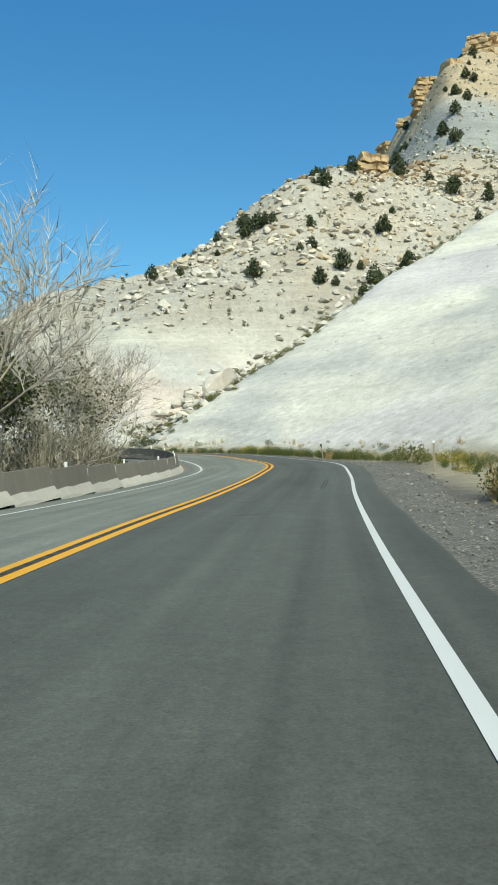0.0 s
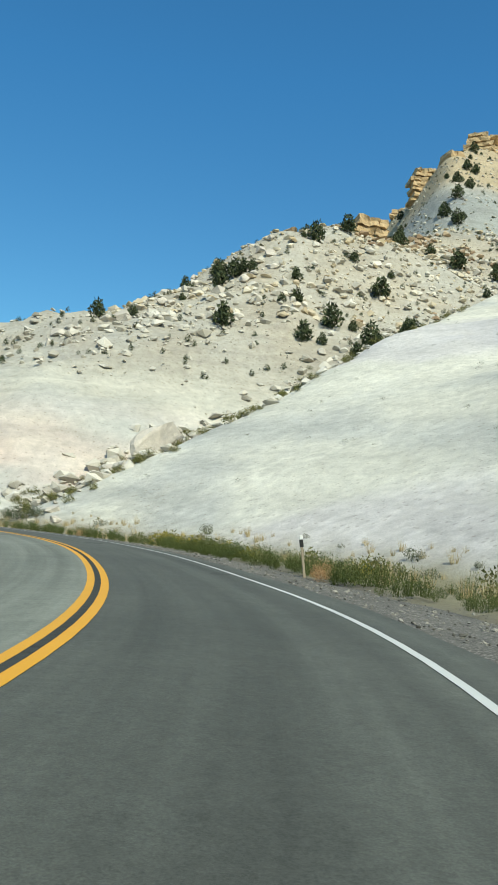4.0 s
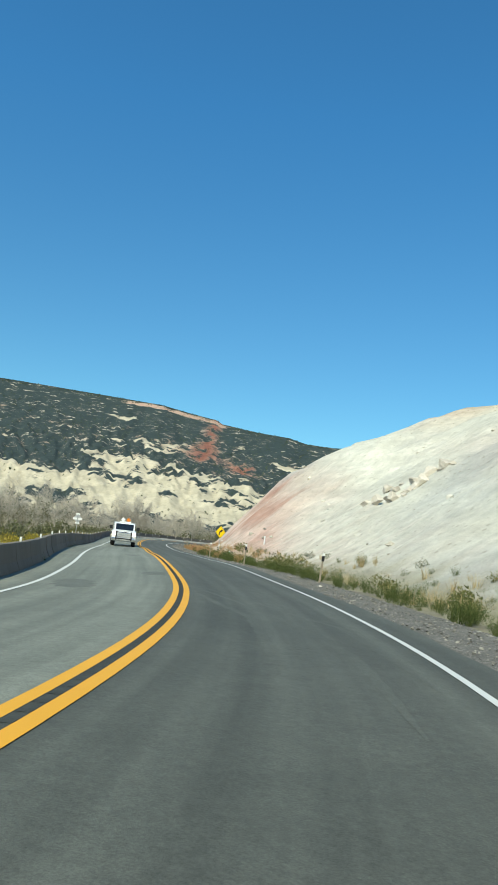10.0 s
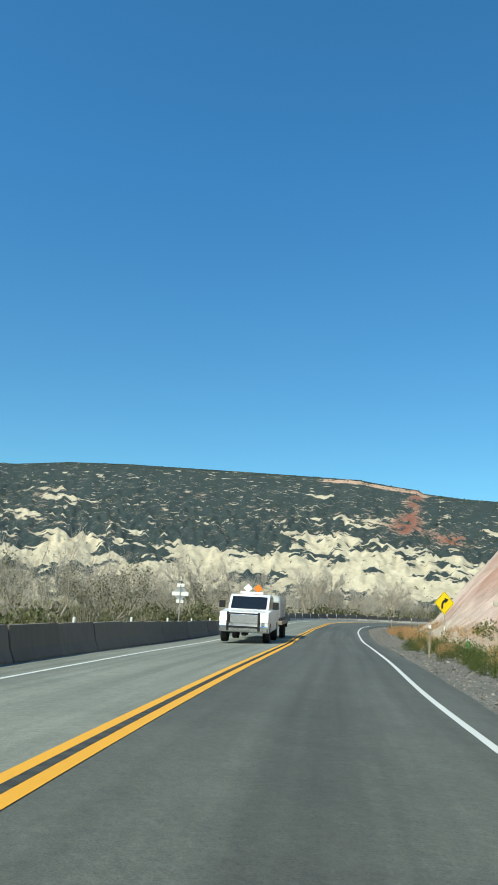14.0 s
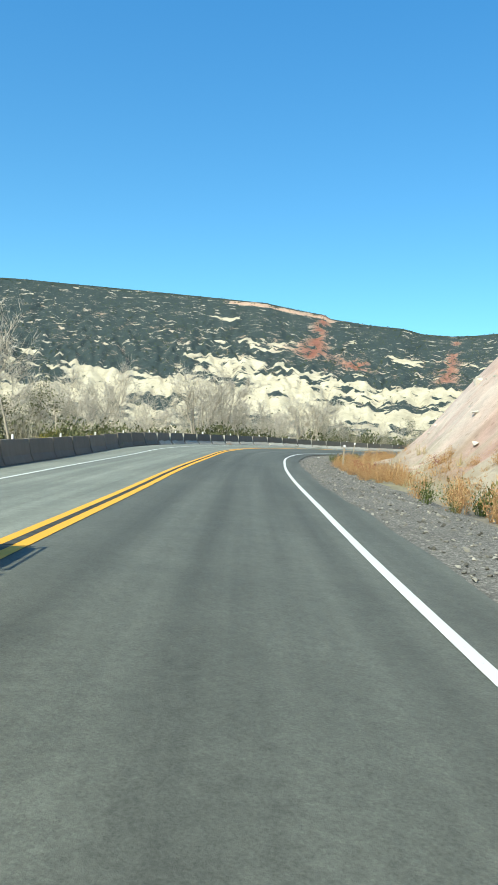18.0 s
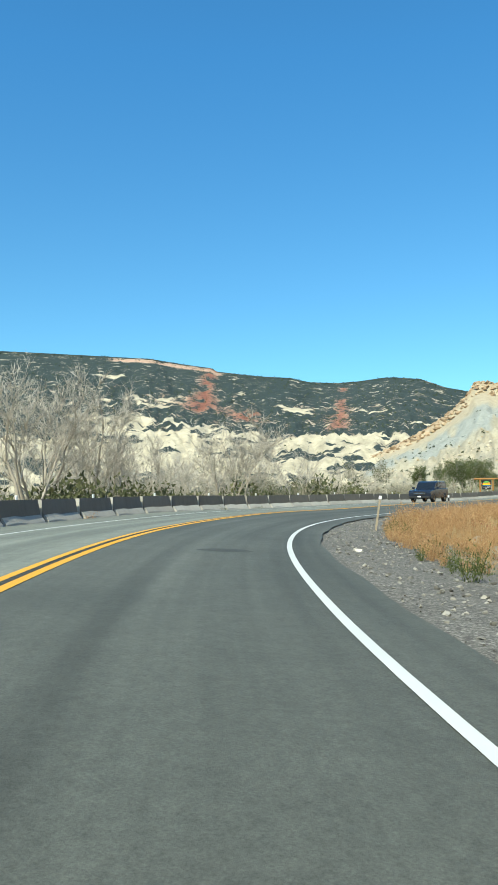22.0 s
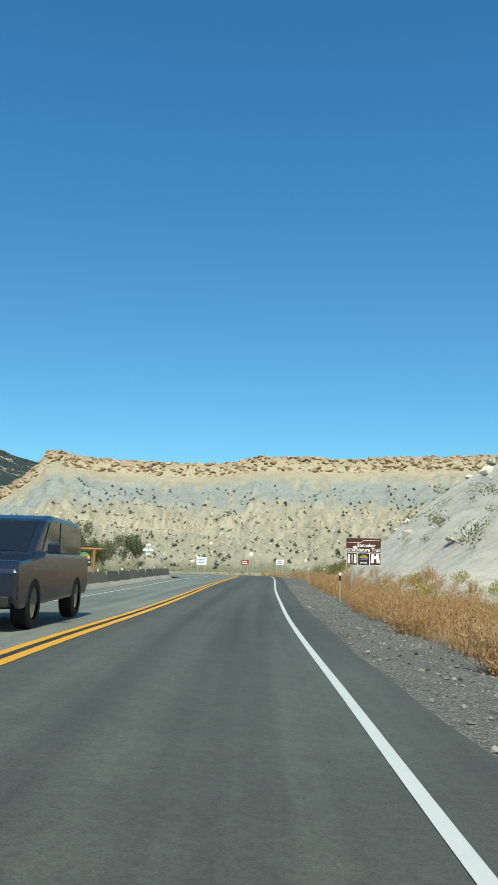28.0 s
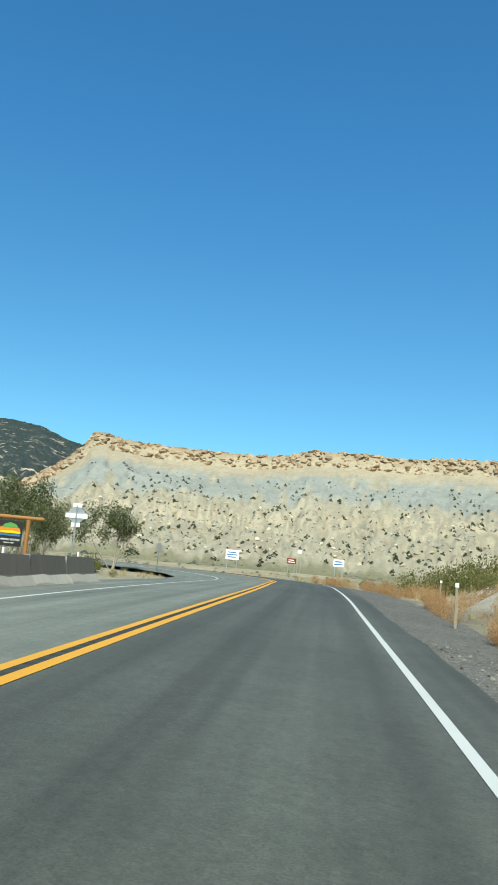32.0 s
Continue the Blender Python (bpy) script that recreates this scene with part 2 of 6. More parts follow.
def gravel_material():
    """A bed of crushed stone: every pebble has a tone of its own, with shade painted in the gaps."""
    m, n, l, b = tree_of("gravel_bed", 0.95, 0, 0.2)
    p = place(n)
    col = None
    for scale in (26, 60):
        v = n.new("ShaderNodeTexVoronoi")
        v.inputs["Scale"].default_value = scale
        l.new(p, v.inputs["Vector"])
        g = n.new("ShaderNodeSeparateColor")
        l.new(v.outputs["Color"], g.inputs[0])
        r = ramp(n, [(0.0, (0.06, 0.057, 0.05)), (0.55, (0.16, 0.152, 0.132)), (1.0, (0.40, 0.38, 0.33))])
        l.new(g.outputs[0], r.inputs[0])
        # shade between the pebbles put into the colour: darker away from each centre
        c = mix(n, l, r.outputs[0], (0.06, 0.055, 0.05), ramp_fac(n, l, v.outputs["Distance"], -0.2, 1.0))
        col = c if col is None else mix(n, l, col, c, 0.5)
        if scale == 26:
            h = v.outputs["Distance"]
    big = noise_node(n, l, p, 0.6, 4, 0.6)
    col = mix(n, l, col, ramp_fac(n, l, big, 0.7, 1.35), 1.0, "MULTIPLY")
    l.new(col, b.inputs["Base Color"])
    bumped(n, l, b, h, -0.8, 0.03)
    return m


GRAVEL_BED = gravel_material()
EARTH = earth_material()
ASPHALT = asphalt_material("asphalt", 0.080)
ASPHALT_OLD = asphalt_material("asphalt_left_lane", 0.165, 1.02)
WHITE_PAINT = paint_material("white_paint", (0.60, 0.61, 0.58))
YELLOW_PAINT = paint_material("yellow_paint", (0.72, 0.36, 0.03))
CONCRETE = concrete_material("concrete_weathered", (0.17, 0.155, 0.13))
CONCRETE_PALE = concrete_material("concrete_pale", (0.42, 0.40, 0.35), 0.4)
FAR_ROCK = far_rock_material()


# ---- plain helpers ----
def part(name, bm, material, parent=None, label=""):
    me = bpy.data.meshes.new(name)
    bm.to_mesh(me)
    bm.free()
    me.materials.append(material)
    ob = new(name, me)
    if parent is not None:
        ob.parent = parent
    if label:
        ob["label"] = label
    return ob


def sheet(name, verts, faces, material, parent=None, smooth=True, tint=None, uvs=None):
    me = bpy.data.meshes.new(name)
    me.from_pydata(verts, [], faces)
    me.materials.append(material)
    if smooth:
        me.polygons.foreach_set("use_smooth", [True] * len(me.polygons))
    if tint is not None:
        a = me.color_attributes.new("tint", "FLOAT_COLOR", "POINT")
        a.data.foreach_set("color", np.asarray(tint, dtype=np.float32).ravel())
    if uvs is not None:
        u = me.uv_layers.new(name="uv")
        idx = np.empty(len(me.loops), dtype=np.int32)
        me.loops.foreach_get("vertex_index", idx)
        u.data.foreach_set("uv", np.asarray(uvs, dtype=np.float32)[idx].ravel())
    me.update()
    ob = new(name, me)
    if parent is not None:
        ob.parent = parent
    return ob


def grid_faces(rows, cols):
    i = np.arange(rows - 1)[:, None] * cols + np.arange(cols - 1)[None]
    i = i.ravel()
    return np.stack([i, i + 1, i + cols + 1, i + cols], 1).tolist()


def hash2(i, j, seed):
    h = np.sin(i * 127.1 + j * 311.7 + seed * 74.7) * 43758.5453
    return h - np.floor(h)


def value_noise(x, y, seed=0):
    i, j = np.floor(x), np.floor(y)
    u, v = x - i, y - j
    u, v = u * u * (3 - 2 * u), v * v * (3 - 2 * v)
    a, b = hash2(i, j, seed), hash2(i + 1, j, seed)
    c, d = hash2(i, j + 1, seed), hash2(i + 1, j + 1, seed)
    return (a * (1 - u) + b * u) * (1 - v) + (c * (1 - u) + d * u) * v


def fbm(x, y, seed=0, octaves=4):
    out, amp, tot = 0, 1.0, 0.0
    for k in range(octaves):
        out = out + amp * value_noise(x * 2 ** k, y * 2 ** k, seed + k * 17)
        tot += amp
        amp *= 0.5
    return out / tot


def soft(x, r):
    """A ramp that starts softly at 0."""
    return 0.5 * (x + np.sqrt(x * x + r * r)) - 0.5 * r * np.exp(-np.abs(x) / r)


def softmin(a, b, r):
    return 0.5 * (a + b - np.sqrt((a - b) ** 2 + r * r))


def mixf(a, b, t):
    return a + (b - a) * t


def step(lo, hi, x):
    t = np.clip((x - lo) / (hi - lo), 0, 1)
    return t * t * (3 - 2 * t)


# ---- the road's line: a point every 10 m of its centre, and its level ----
CENTRE = [(-5.97, -39.78), (-5.14, -29.82), (-4.32, -19.85), (-3.49, -9.89), (-2.67, 0.08), (-1.80, 10.04), (-0.82, 19.99), (0.23, 29.94), (0.81, 39.92), (-0.53, 49.81), (-3.23, 59.43), (-7.38, 68.52), (-12.97, 76.80), (-19.76, 84.12), (-27.43, 90.53), (-35.67, 96.19), (-44.13, 101.53), (-52.60, 106.84), (-60.99, 112.29), (-69.41, 117.67), (-77.89, 122.97), (-86.26, 128.44), (-94.59, 133.97), (-102.80, 139.69), (-110.82, 145.66), (-118.29, 152.30), (-124.92, 159.78), (-130.50, 168.07), (-135.06, 176.96), (-138.70, 186.27), (-141.84, 195.77), (-144.84, 205.30), (-147.74, 214.88), (-150.61, 224.45), (-153.37, 234.06), (-156.11, 243.68), (-158.89, 253.29), (-161.83, 262.84), (-164.92, 272.29), (-169.42, 281.19), (-175.32, 289.29), (-182.32, 296.39), (-190.42, 302.29), (-199.32, 306.79), (-208.82, 309.89), (-218.72, 311.49)]
LEVEL = [0.10, 0.08, 0.06, 0.03, -0.02, -0.31, -0.67, -0.88, -1.04, -1.17, -1.24, -1.36, -1.50, -1.63, -1.73, -1.72, -1.66, -1.77, -1.87, -2.01, -2.11, -2.17, -2.17, -2.15, -2.05, -2.01, -2.04, -2.07, -2.16, -2.16, -2.14, -2.19, -2.15, -2.06, -1.96, -1.88, -1.82, -1.80, -1.82, -1.84, -1.86, -1.88, -1.90, -1.92, -1.94, -1.96]
# cross slope of the right-hand lane, upwards to the right; the left-hand lane falls away from the crown
SLOPE = [-0.015, -0.015, -0.015, -0.015, -0.015, -0.039, -0.033, -0.010, -0.008, -0.033, -0.036, -0.028, -0.022, -0.007, -0.001, -0.004, -0.010, -0.018, -0.023, -0.023, -0.019, -0.015, -0.024, -0.037, -0.053, -0.057, -0.063, -0.073, -0.072, -0.068, -0.062, -0.049, -0.041, -0.032, -0.036, -0.039, -0.028, -0.013, -0.010, -0.010, -0.010, -0.010, -0.010, -0.010, -0.010, -0.010]


def spline(points, step_m=1.0):
    pts = np.array(points, float)
    ext = np.vstack([2 * pts[0] - pts[1], pts, 2 * pts[-1] - pts[-2]])
    out = []
    n = int(10 / step_m)
    for k in range(len(pts) - 1):
        p0, p1, p2, p3 = ext[k:k + 4]
        for u in np.arange(n) / n:
            out.append(0.5 * (2 * p1 + (p2 - p0) * u + (2 * p0 - 5 * p1 + 4 * p2 - p3) * u ** 2 + (3 * p1 - p0 - 3 * p2 + p3) * u ** 3))
    out.append(pts[-1])
    return np.array(out)


LINE = spline(np.hstack([np.array(CENTRE), np.array(LEVEL)[:, None], np.array(SLOPE)[:, None]]))
CROWN = 0.067
WAY = np.gradient(LINE[:, :2], axis=0)
WAY /= np.linalg.norm(WAY, axis=1)[:, None]
RIGHT = np.stack([WAY[:, 1], -WAY[:, 0]], 1)
LENGTH = len(LINE) - 1


def tilt(slope, d):
    """Rise of the road's surface from its centre line, d metres to the right of it."""
    return np.where(d > 0, slope, slope + CROWN) * np.clip(d, -7.0, 7.0)


def at(s, d, up=0.0):
    """The point at station s, d metres to the right of the centre line."""
    i = np.clip(s, 0, LENGTH)
    k = np.arange(LENGTH + 1)
    x, y, z = (np.interp(i, k, LINE[:, c]) for c in range(3))
    rx, ry = np.interp(i, k, RIGHT[:, 0]), np.interp(i, k, RIGHT[:, 1])
    return Vector((x + rx * d, y + ry * d, z + float(tilt(np.interp(i, k, LINE[:, 3]), d)) + up))


def heading(s):
    i = int(min(max(s, 0), LENGTH))
    return math.atan2(WAY[i, 1], WAY[i, 0])


def road_coords(x, y):
    """Station, distance to the right (negative: left) and level of the road for arrays of places."""
    x, y = np.asarray(x, float), np.asarray(y, float)
    s, d, z = np.zeros(x.shape), np.zeros(x.shape), np.zeros(x.shape)
    pts = LINE[::2]
    for a in range(0, x.size, 20000):
        b = slice(a, a + 20000)
        q = (x[b, None] - pts[None, :, 0]) ** 2 + (y[b, None] - pts[None, :, 1]) ** 2
        i = np.argmin(q, 1) * 2
        rx, ry = x[b] - LINE[i, 0], y[b] - LINE[i, 1]
        along = rx * WAY[i, 0] + ry * WAY[i, 1]
        lat = rx * RIGHT[i, 0] + ry * RIGHT[i, 1]
        d[b] = np.where(np.abs(along) < 2.5, lat, np.sign(lat + 1e-9) * np.hypot(lat, along))
        s[b], z[b] = i + np.clip(along, -2, 2), LINE[i, 2] + tilt(LINE[i, 3], d[b])
    return s, d, z


# ---- the lie of the land ----
GULLY = np.array([(-20, 92, -2.4), (-13, 103, -1.4), (-6, 111.5, 3), (8, 130, 13), (21, 147, 23), (45, 180, 41), (110, 262, 86), (400, 560, 240)], float)


def gully_coords(x, y):
    """Distance from the gully's bed (positive on its far side) and the bed's level there."""
    best, side, lev = np.full(x.shape, 1e9), np.ones(x.shape), np.zeros(x.shape)
    for p, q in zip(GULLY, GULLY[1:]):
        ux, uy = q[0] - p[0], q[1] - p[1]
        n = ux * ux + uy * uy
        t = np.clip(((x - p[0]) * ux + (y - p[1]) * uy) / n, 0, 1)
        dx, dy = x - p[0] - t * ux, y - p[1] - t * uy
        d = np.hypot(dx, dy)
        near = d < best
        side = np.where(near, np.sign(ux * dy - uy * dx), side)
        lev = np.where(near, p[2] + t * (q[2] - p[2]), lev)
        best = np.minimum(d, best)
    return best * side, lev


def land(x, y):
    """Height of the ground and how much of it is hill (0 to 1), spur (0 to 1), with station and offset."""
    s, d, z = road_coords(x, y)
    far = step(60, 260, np.abs(d))
    flat = z * (1 - far) - 2.3 * far
    bumps = fbm(x * 0.11, y * 0.11, 3) - 0.5
    # verge: falls away from the pavement on both sides
    right = -0.10 - 0.05 * np.clip(np.abs(d) - 6.5, 0, 6) + bumps * 1.0 * step(8, 14, np.abs(d))
    left = -0.16 - 1.4 * step(7, 24, -d) * (1 - step(325, 365, s)) + bumps * 0.9 * step(8, 14, -d)
    base = flat + np.where(d > 0, right, left)
    # the hill on the right
    g, bed = gully_coords(x, y)
    d0 = np.interp(s, [0, 60, 95, 120, 140, 165, 225, 262], [30, 24, 15, 12, 9.5, 8.5, 8.2, 9.0])
    east = step(10, 130, x)
    rough = (fbm(x * 0.035, y * 0.035, 11, 5) - 0.5)
    spur = (0.45 - 0.02 * step(0, 60, x)) * soft(d - d0, 6) + rough * 5 * step(5, 50, d - d0)
    spur = softmin(spur, bed + 2.5 + 1.1 * np.abs(g), 2)
    nose = 1 - step(-98, -62, x)
    face = (0.77 + 0.62 * nose) * soft(d - d0, 3 - 2.0 * nose) - (0.12 - 0.08 * step(0, 40, x) + 0.3 * nose) * soft(d - d0 - 26 + 14 * nose, 8) - 0.5 * (1 - step(-32, 24, x)) * soft(d - d0 - 50, 8) - 0.6 * step(-15, 15, x) * (1 - step(30, 120, x)) * soft(d - d0 - 95, 12)
    slope = (0.69 + 0.07 * east) * np.abs(g) + bed + 2
    slope = softmin(slope, 91 + 0.66 * np.minimum(x, 0) + 0.85 * np.maximum(x, 0), 8)
    face = np.where(s > 128, softmin(face, slope, 5), slope)
    q = (x + 123) * 0.97 + (y - 163) * 0.25 + 3 * (fbm(x * 0.09, y * 0.09, 77, 3) - 0.5)
    back = np.interp(q, [-400, 0, 12, 31, 68, 115, 210, 600], [-400, 0, 8.5, 14.5, 29, 64, 150, 500]) + 0.5
    rills = (np.abs(fbm(x * 0.12, y * 0.12, 23, 3) - 0.5) * 2)
    bgd = softmin(face, back, 5) + rough * np.clip(face, 0, 40) * 0.28 - rills * np.clip(face, 0, 12) * 0.2 - 0.5 * np.abs(fbm(x * 0.35, y * 0.35, 29, 3) - 0.5) * np.clip(face, 0, 3)
    hill = np.where(g > 0, bgd, spur)
    hill = np.where(d > 0, hill, -9)
    hill = np.where((s > 246) | (x < -125), np.minimum(hill, back), hill)
    # the pale bank further on
    b = (x + 145) * 0.96 + (y - 236) * 0.27 + 5 * (fbm(x * 0.06, y * 0.06, 78, 3) - 0.5)
    bank = softmin(0.85 * soft(b, 2), 15 + 0.06 * b, 4) * step(216, 240, y) * (1 - step(258, 296, y)) * (1 - step(60, 120, b)) - 0.3
    hill = np.maximum(hill, np.where(d > 0, bank, -9))
    is_hill = step(0.0, 1.2, hill)
    out = base + np.where(hill > 0, hill, 0)
    inside = np.where(d > 0, 1 - step(4.9, 6.7, d), 1 - step(6.6, 8.6, -d))
    out = mixf(out, z - 0.36, inside)
    return out, is_hill, np.where(g > 0, 0.0, 1.0), s, d, hill


def axis(lo, hi, fine_lo, fine_hi, cell):
    a = list(np.arange(fine_lo, fine_hi + cell / 2, cell))
    w = cell
    while a[-1] < hi:
        w *= 1.22
        a.append(a[-1] + w)
    w = cell
    while a[0] > lo:
        w *= 1.22
        a.insert(0, a[0] - w)
    return np.array(a)


def build_ground():
    gx, gy = axis(-4600, 4600, -230, 130, 1.9), axis(-4600, 4600, -50, 420, 1.9)
    X, Y = np.meshgrid(gx, gy)
    x, y = X.ravel(), Y.ravel()
    z, hill, spur, s, d, h = land(x, y)
    far = np.hypot(x + 100, y - 150)
    z = np.where(far > 1400, np.minimum(z, -6), z)
    n1, n2 = fbm(x * 0.03, y * 0.03, 5), fbm(x * 0.16, y * 0.16, 8)
    n3 = fbm((x + y) * 0.05, (x - y) * 0.012 + h * 0.16, 31, 4)
    col = np.zeros((len(x), 4))
    flat = np.array([0.38, 0.33, 0.23]) * (0.75 + 0.5 * n2)[:, None]
    green = step(0.45, 0.6, n1)[:, None]
    flat = flat * (1 - 0.45 * green) + np.array([0.16, 0.17, 0.085]) * 0.45 * green
    pale = np.array([0.66, 0.635, 0.54])
    grey = np.array([0.45, 0.45, 0.42])
    pink = np.array([0.57, 0.41, 0.345])
    red = np.array([0.40, 0.19, 0.13])
    tan = np.array([0.46, 0.36, 0.22])
    lo = np.clip(1.25 - h / 13, 0, 1) * step(0.22, 0.5, n3) * (1 - 0.7 * step(210, 220, y))
    toe = np.clip((-62 - x) / 22, 0, 1) * (y < 215) * step(0.36, 0.55, n3)
    c = pale * (0.9 + 0.1 * spur)[:, None]
    c = mixf(c, grey, (0.75 * step(0.5, 0.62, fbm(x * 0.05, h * 0.09 + y * 0.01, 41)))[:, None])
    c = mixf(c, pink, (0.85 * np.maximum(lo * (1 - spur), 0.9 * toe))[:, None])
    c = mixf(c, np.array([0.60, 0.56, 0.58]), (0.5 * spur * step(0.5, 0.62, n1))[:, None])
    c = mixf(c, red, (0.75 * toe * step(0.45, 0.65, n2))[:, None])
    up = step(16, 30, h + 10 * (n1 - 0.5)) * (1 - spur)
    c = mixf(c, tan, (0.75 * up * step(0.35, 0.6, n1 * 0.5 + n2 * 0.5))[:, None])
    c = mixf(c, np.array([0.37, 0.345, 0.29]), (0.7 * step(10, 24, h + 14 * (n2 - 0.5)) * (1 - spur) * step(-60, -25, x))[:, None])
    band = step(78, 92, h) * (1 - step(112, 130, h))
    c = mixf(c, np.array([0.27, 0.29, 0.28]), (0.8 * band * (1 - spur))[:, None])
    away = step(290, 330, y) * (x < -20) * (x > -160)
    c = mixf(c, np.array([0.40, 0.33, 0.24]) * (0.8 + 0.4 * n2)[:, None], (0.6 * away)[:, None])
    top = step(122, 138, h)
    c = mixf(c, np.array([0.42, 0.33, 0.2]), (0.8 * top)[:, None])
    col[:, :3] = mixf(flat, c, hill[:, None])
    gravel = step(4.0, 4.6, d) * (1 - step(6.3, 7.4, d + 1.2 * (n2 - 0.5)))
    col[:, :3] = mixf(col[:, :3], np.array([0.17, 0.155, 0.135]), gravel[:, None])
    col[:, 3] = np.clip(0.15 + up + 0.4 * hill, 0, 1)
    ob = sheet("ground", np.stack([x, y, z], 1).tolist(), grid_faces(len(gy), len(gx)), EARTH, tint=col)
    tagged(ob, "pale dry desert ground rising into eroded clay hills", "ground", kind="structure")


build_ground()


# ---- road ----
def ribbon(name, s0, s1, d_of, up, material, kind_tag=None, cell=1.0, parent=None):
    """A strip along the road; d_of(s) gives the offsets across it."""
    st = np.arange(s0, s1 + cell / 2, cell)
    v, uv = [], []
    for s in st:
        ds = d_of(s)
        for d in ds:
            v.append(tuple(at(s, d, up)))
            uv.append((s, d))
    ob = sheet(name, v, [tuple(reversed(f)) for f in grid_faces(len(st), len(d_of(s0)))], material, parent, uvs=uv)
    return ob


EDGE = 3.45


def shoulder_level(d):
    """The gravel's level below the road's crown, from the asphalt's edge outwards."""
    return np.interp(d, [4.05, 4.3, 5.2, 6.3, 7.2], [-0.045, -0.03, -0.05, -0.09, -0.22])


def surface(x, y):
    """Height of the ground with the gravel shoulder on it."""
    out, _, _, s, d, _ = land(x, y)
    k = np.arange(LENGTH + 1)
    z = np.interp(s, k, LINE[:, 2]) + tilt(np.interp(s, k, LINE[:, 3]), d)
    return np.where((d > 4.05) & (d < 7.2), np.maximum(out, z + shoulder_level(d)), out)


st = np.arange(0, LENGTH + 0.1, 1.0)
across = (4.05, 4.5, 5.2, 5.8, 6.3, 7.2)
v = [tuple(at(s, d, float(shoulder_level(d)) + (0.02 * math.sin(s * 1.7 + d * 5) if d > 4.3 else 0))) for s in st for d in across]
shoulder = sheet("shoulder", v, [tuple(reversed(f)) for f in grid_faces(len(st), len(across))], GRAVEL_BED)
tagged(shoulder, "grey crushed gravel shoulder beside the asphalt", "shoulder", kind="structure")
road = ribbon("road", 0, LENGTH, lambda s: (0.0, 1.2, 2.6, 3.9, 4.2 + 0.04 * math.sin(s * 0.37) + 0.03 * math.sin(s * 1.3)), 0.0, ASPHALT)
tagged(road, "dark patched asphalt lane with faint tyre streaks", "road", kind="structure")
lane = ribbon("road", 0, LENGTH, lambda s: (-6.4 - 0.1 * math.sin(s * 0.6), -5.0, -3.0, -1.5, 0.0), 0.0, ASPHALT_OLD)
tagged(lane, "lighter grey worn asphalt of the oncoming lane", "road", kind="structure")
strip = ribbon("road_mark", 0, LENGTH, lambda s: (-0.053, 0.053), 0.004, asphalt_material("rumble_strip", 0.05))
tagged(strip, "dark milled strip between the yellow centre lines", "road marking", kind="structure")
for d, w, mat, what in ((0.12, 0.066, YELLOW_PAINT, "yellow centre line painted on asphalt"), (-0.12, 0.066, YELLOW_PAINT, "yellow centre line painted on asphalt"),
                        (EDGE + 0.01, 0.052, WHITE_PAINT, "white edge line painted on asphalt"), (-EDGE, 0.062, WHITE_PAINT, "white edge line painted on asphalt")):
    ob = ribbon("road_line", 0, LENGTH, lambda s: (d - w, d + w), 0.006, mat)
    tagged(ob, what, "road marking", kind="structure")


# ---- far land ----
def far_hill(name, centre, az, skyline, r0, r1, z0, tint_of, label, lift=None, rows=120, cols=260, wobble=0.06, seed=1):
    """A mountainside round a centre: skyline is (azimuth, elevation) in degrees seen from there, risen to between r0 and r1."""
    a = np.linspace(az[0], az[1], cols)
    el = np.interp(a, [p[0] for p in skyline], [p[1] for p in skyline])
    u = np.concatenate([np.linspace(0, 1, rows), [1.15, 1.5]])
    A, U = np.meshgrid(np.radians(a), u)
    E = np.tile(np.radians(el), (len(u), 1))
    n = fbm(A * 40, U * 5, seed, 5) - 0.5
    R = r0 + (r1 - r0) * U * (1 + wobble * 4 * n * (1 - np.clip(U, 0, 1) ** 4))
    top = np.tan(E) * r1
    prof = lift(U) if lift else U
    Z = z0 + (top - z0) * prof * (1 + 0.5 * n * (1 - prof)) + (fbm(A * 160, U * 22, seed + 5, 4) - 0.5) * 12 * np.sin(np.clip(U, 0, 1) * math.pi)
    Z = np.where(U > 1, top - (U - 1) * 260, Z)
    X, Y = centre[0] - np.sin(A) * R, centre[1] + np.cos(A) * R
    x, y, z, uu = X.ravel(), Y.ravel(), Z.ravel(), U.ravel()
    col = np.ones((len(x), 4))
    col[:, :] = tint_of(x, y, z, np.degrees(A).ravel(), uu)
    ob = sheet(name, np.stack([x, y, z], 1).tolist(), [tuple(reversed(f)) for f in grid_faces(len(u), cols)], FAR_ROCK, tint=col)
    tagged(ob, label, "mountain", kind="structure")
    return X, Y, Z, U, A


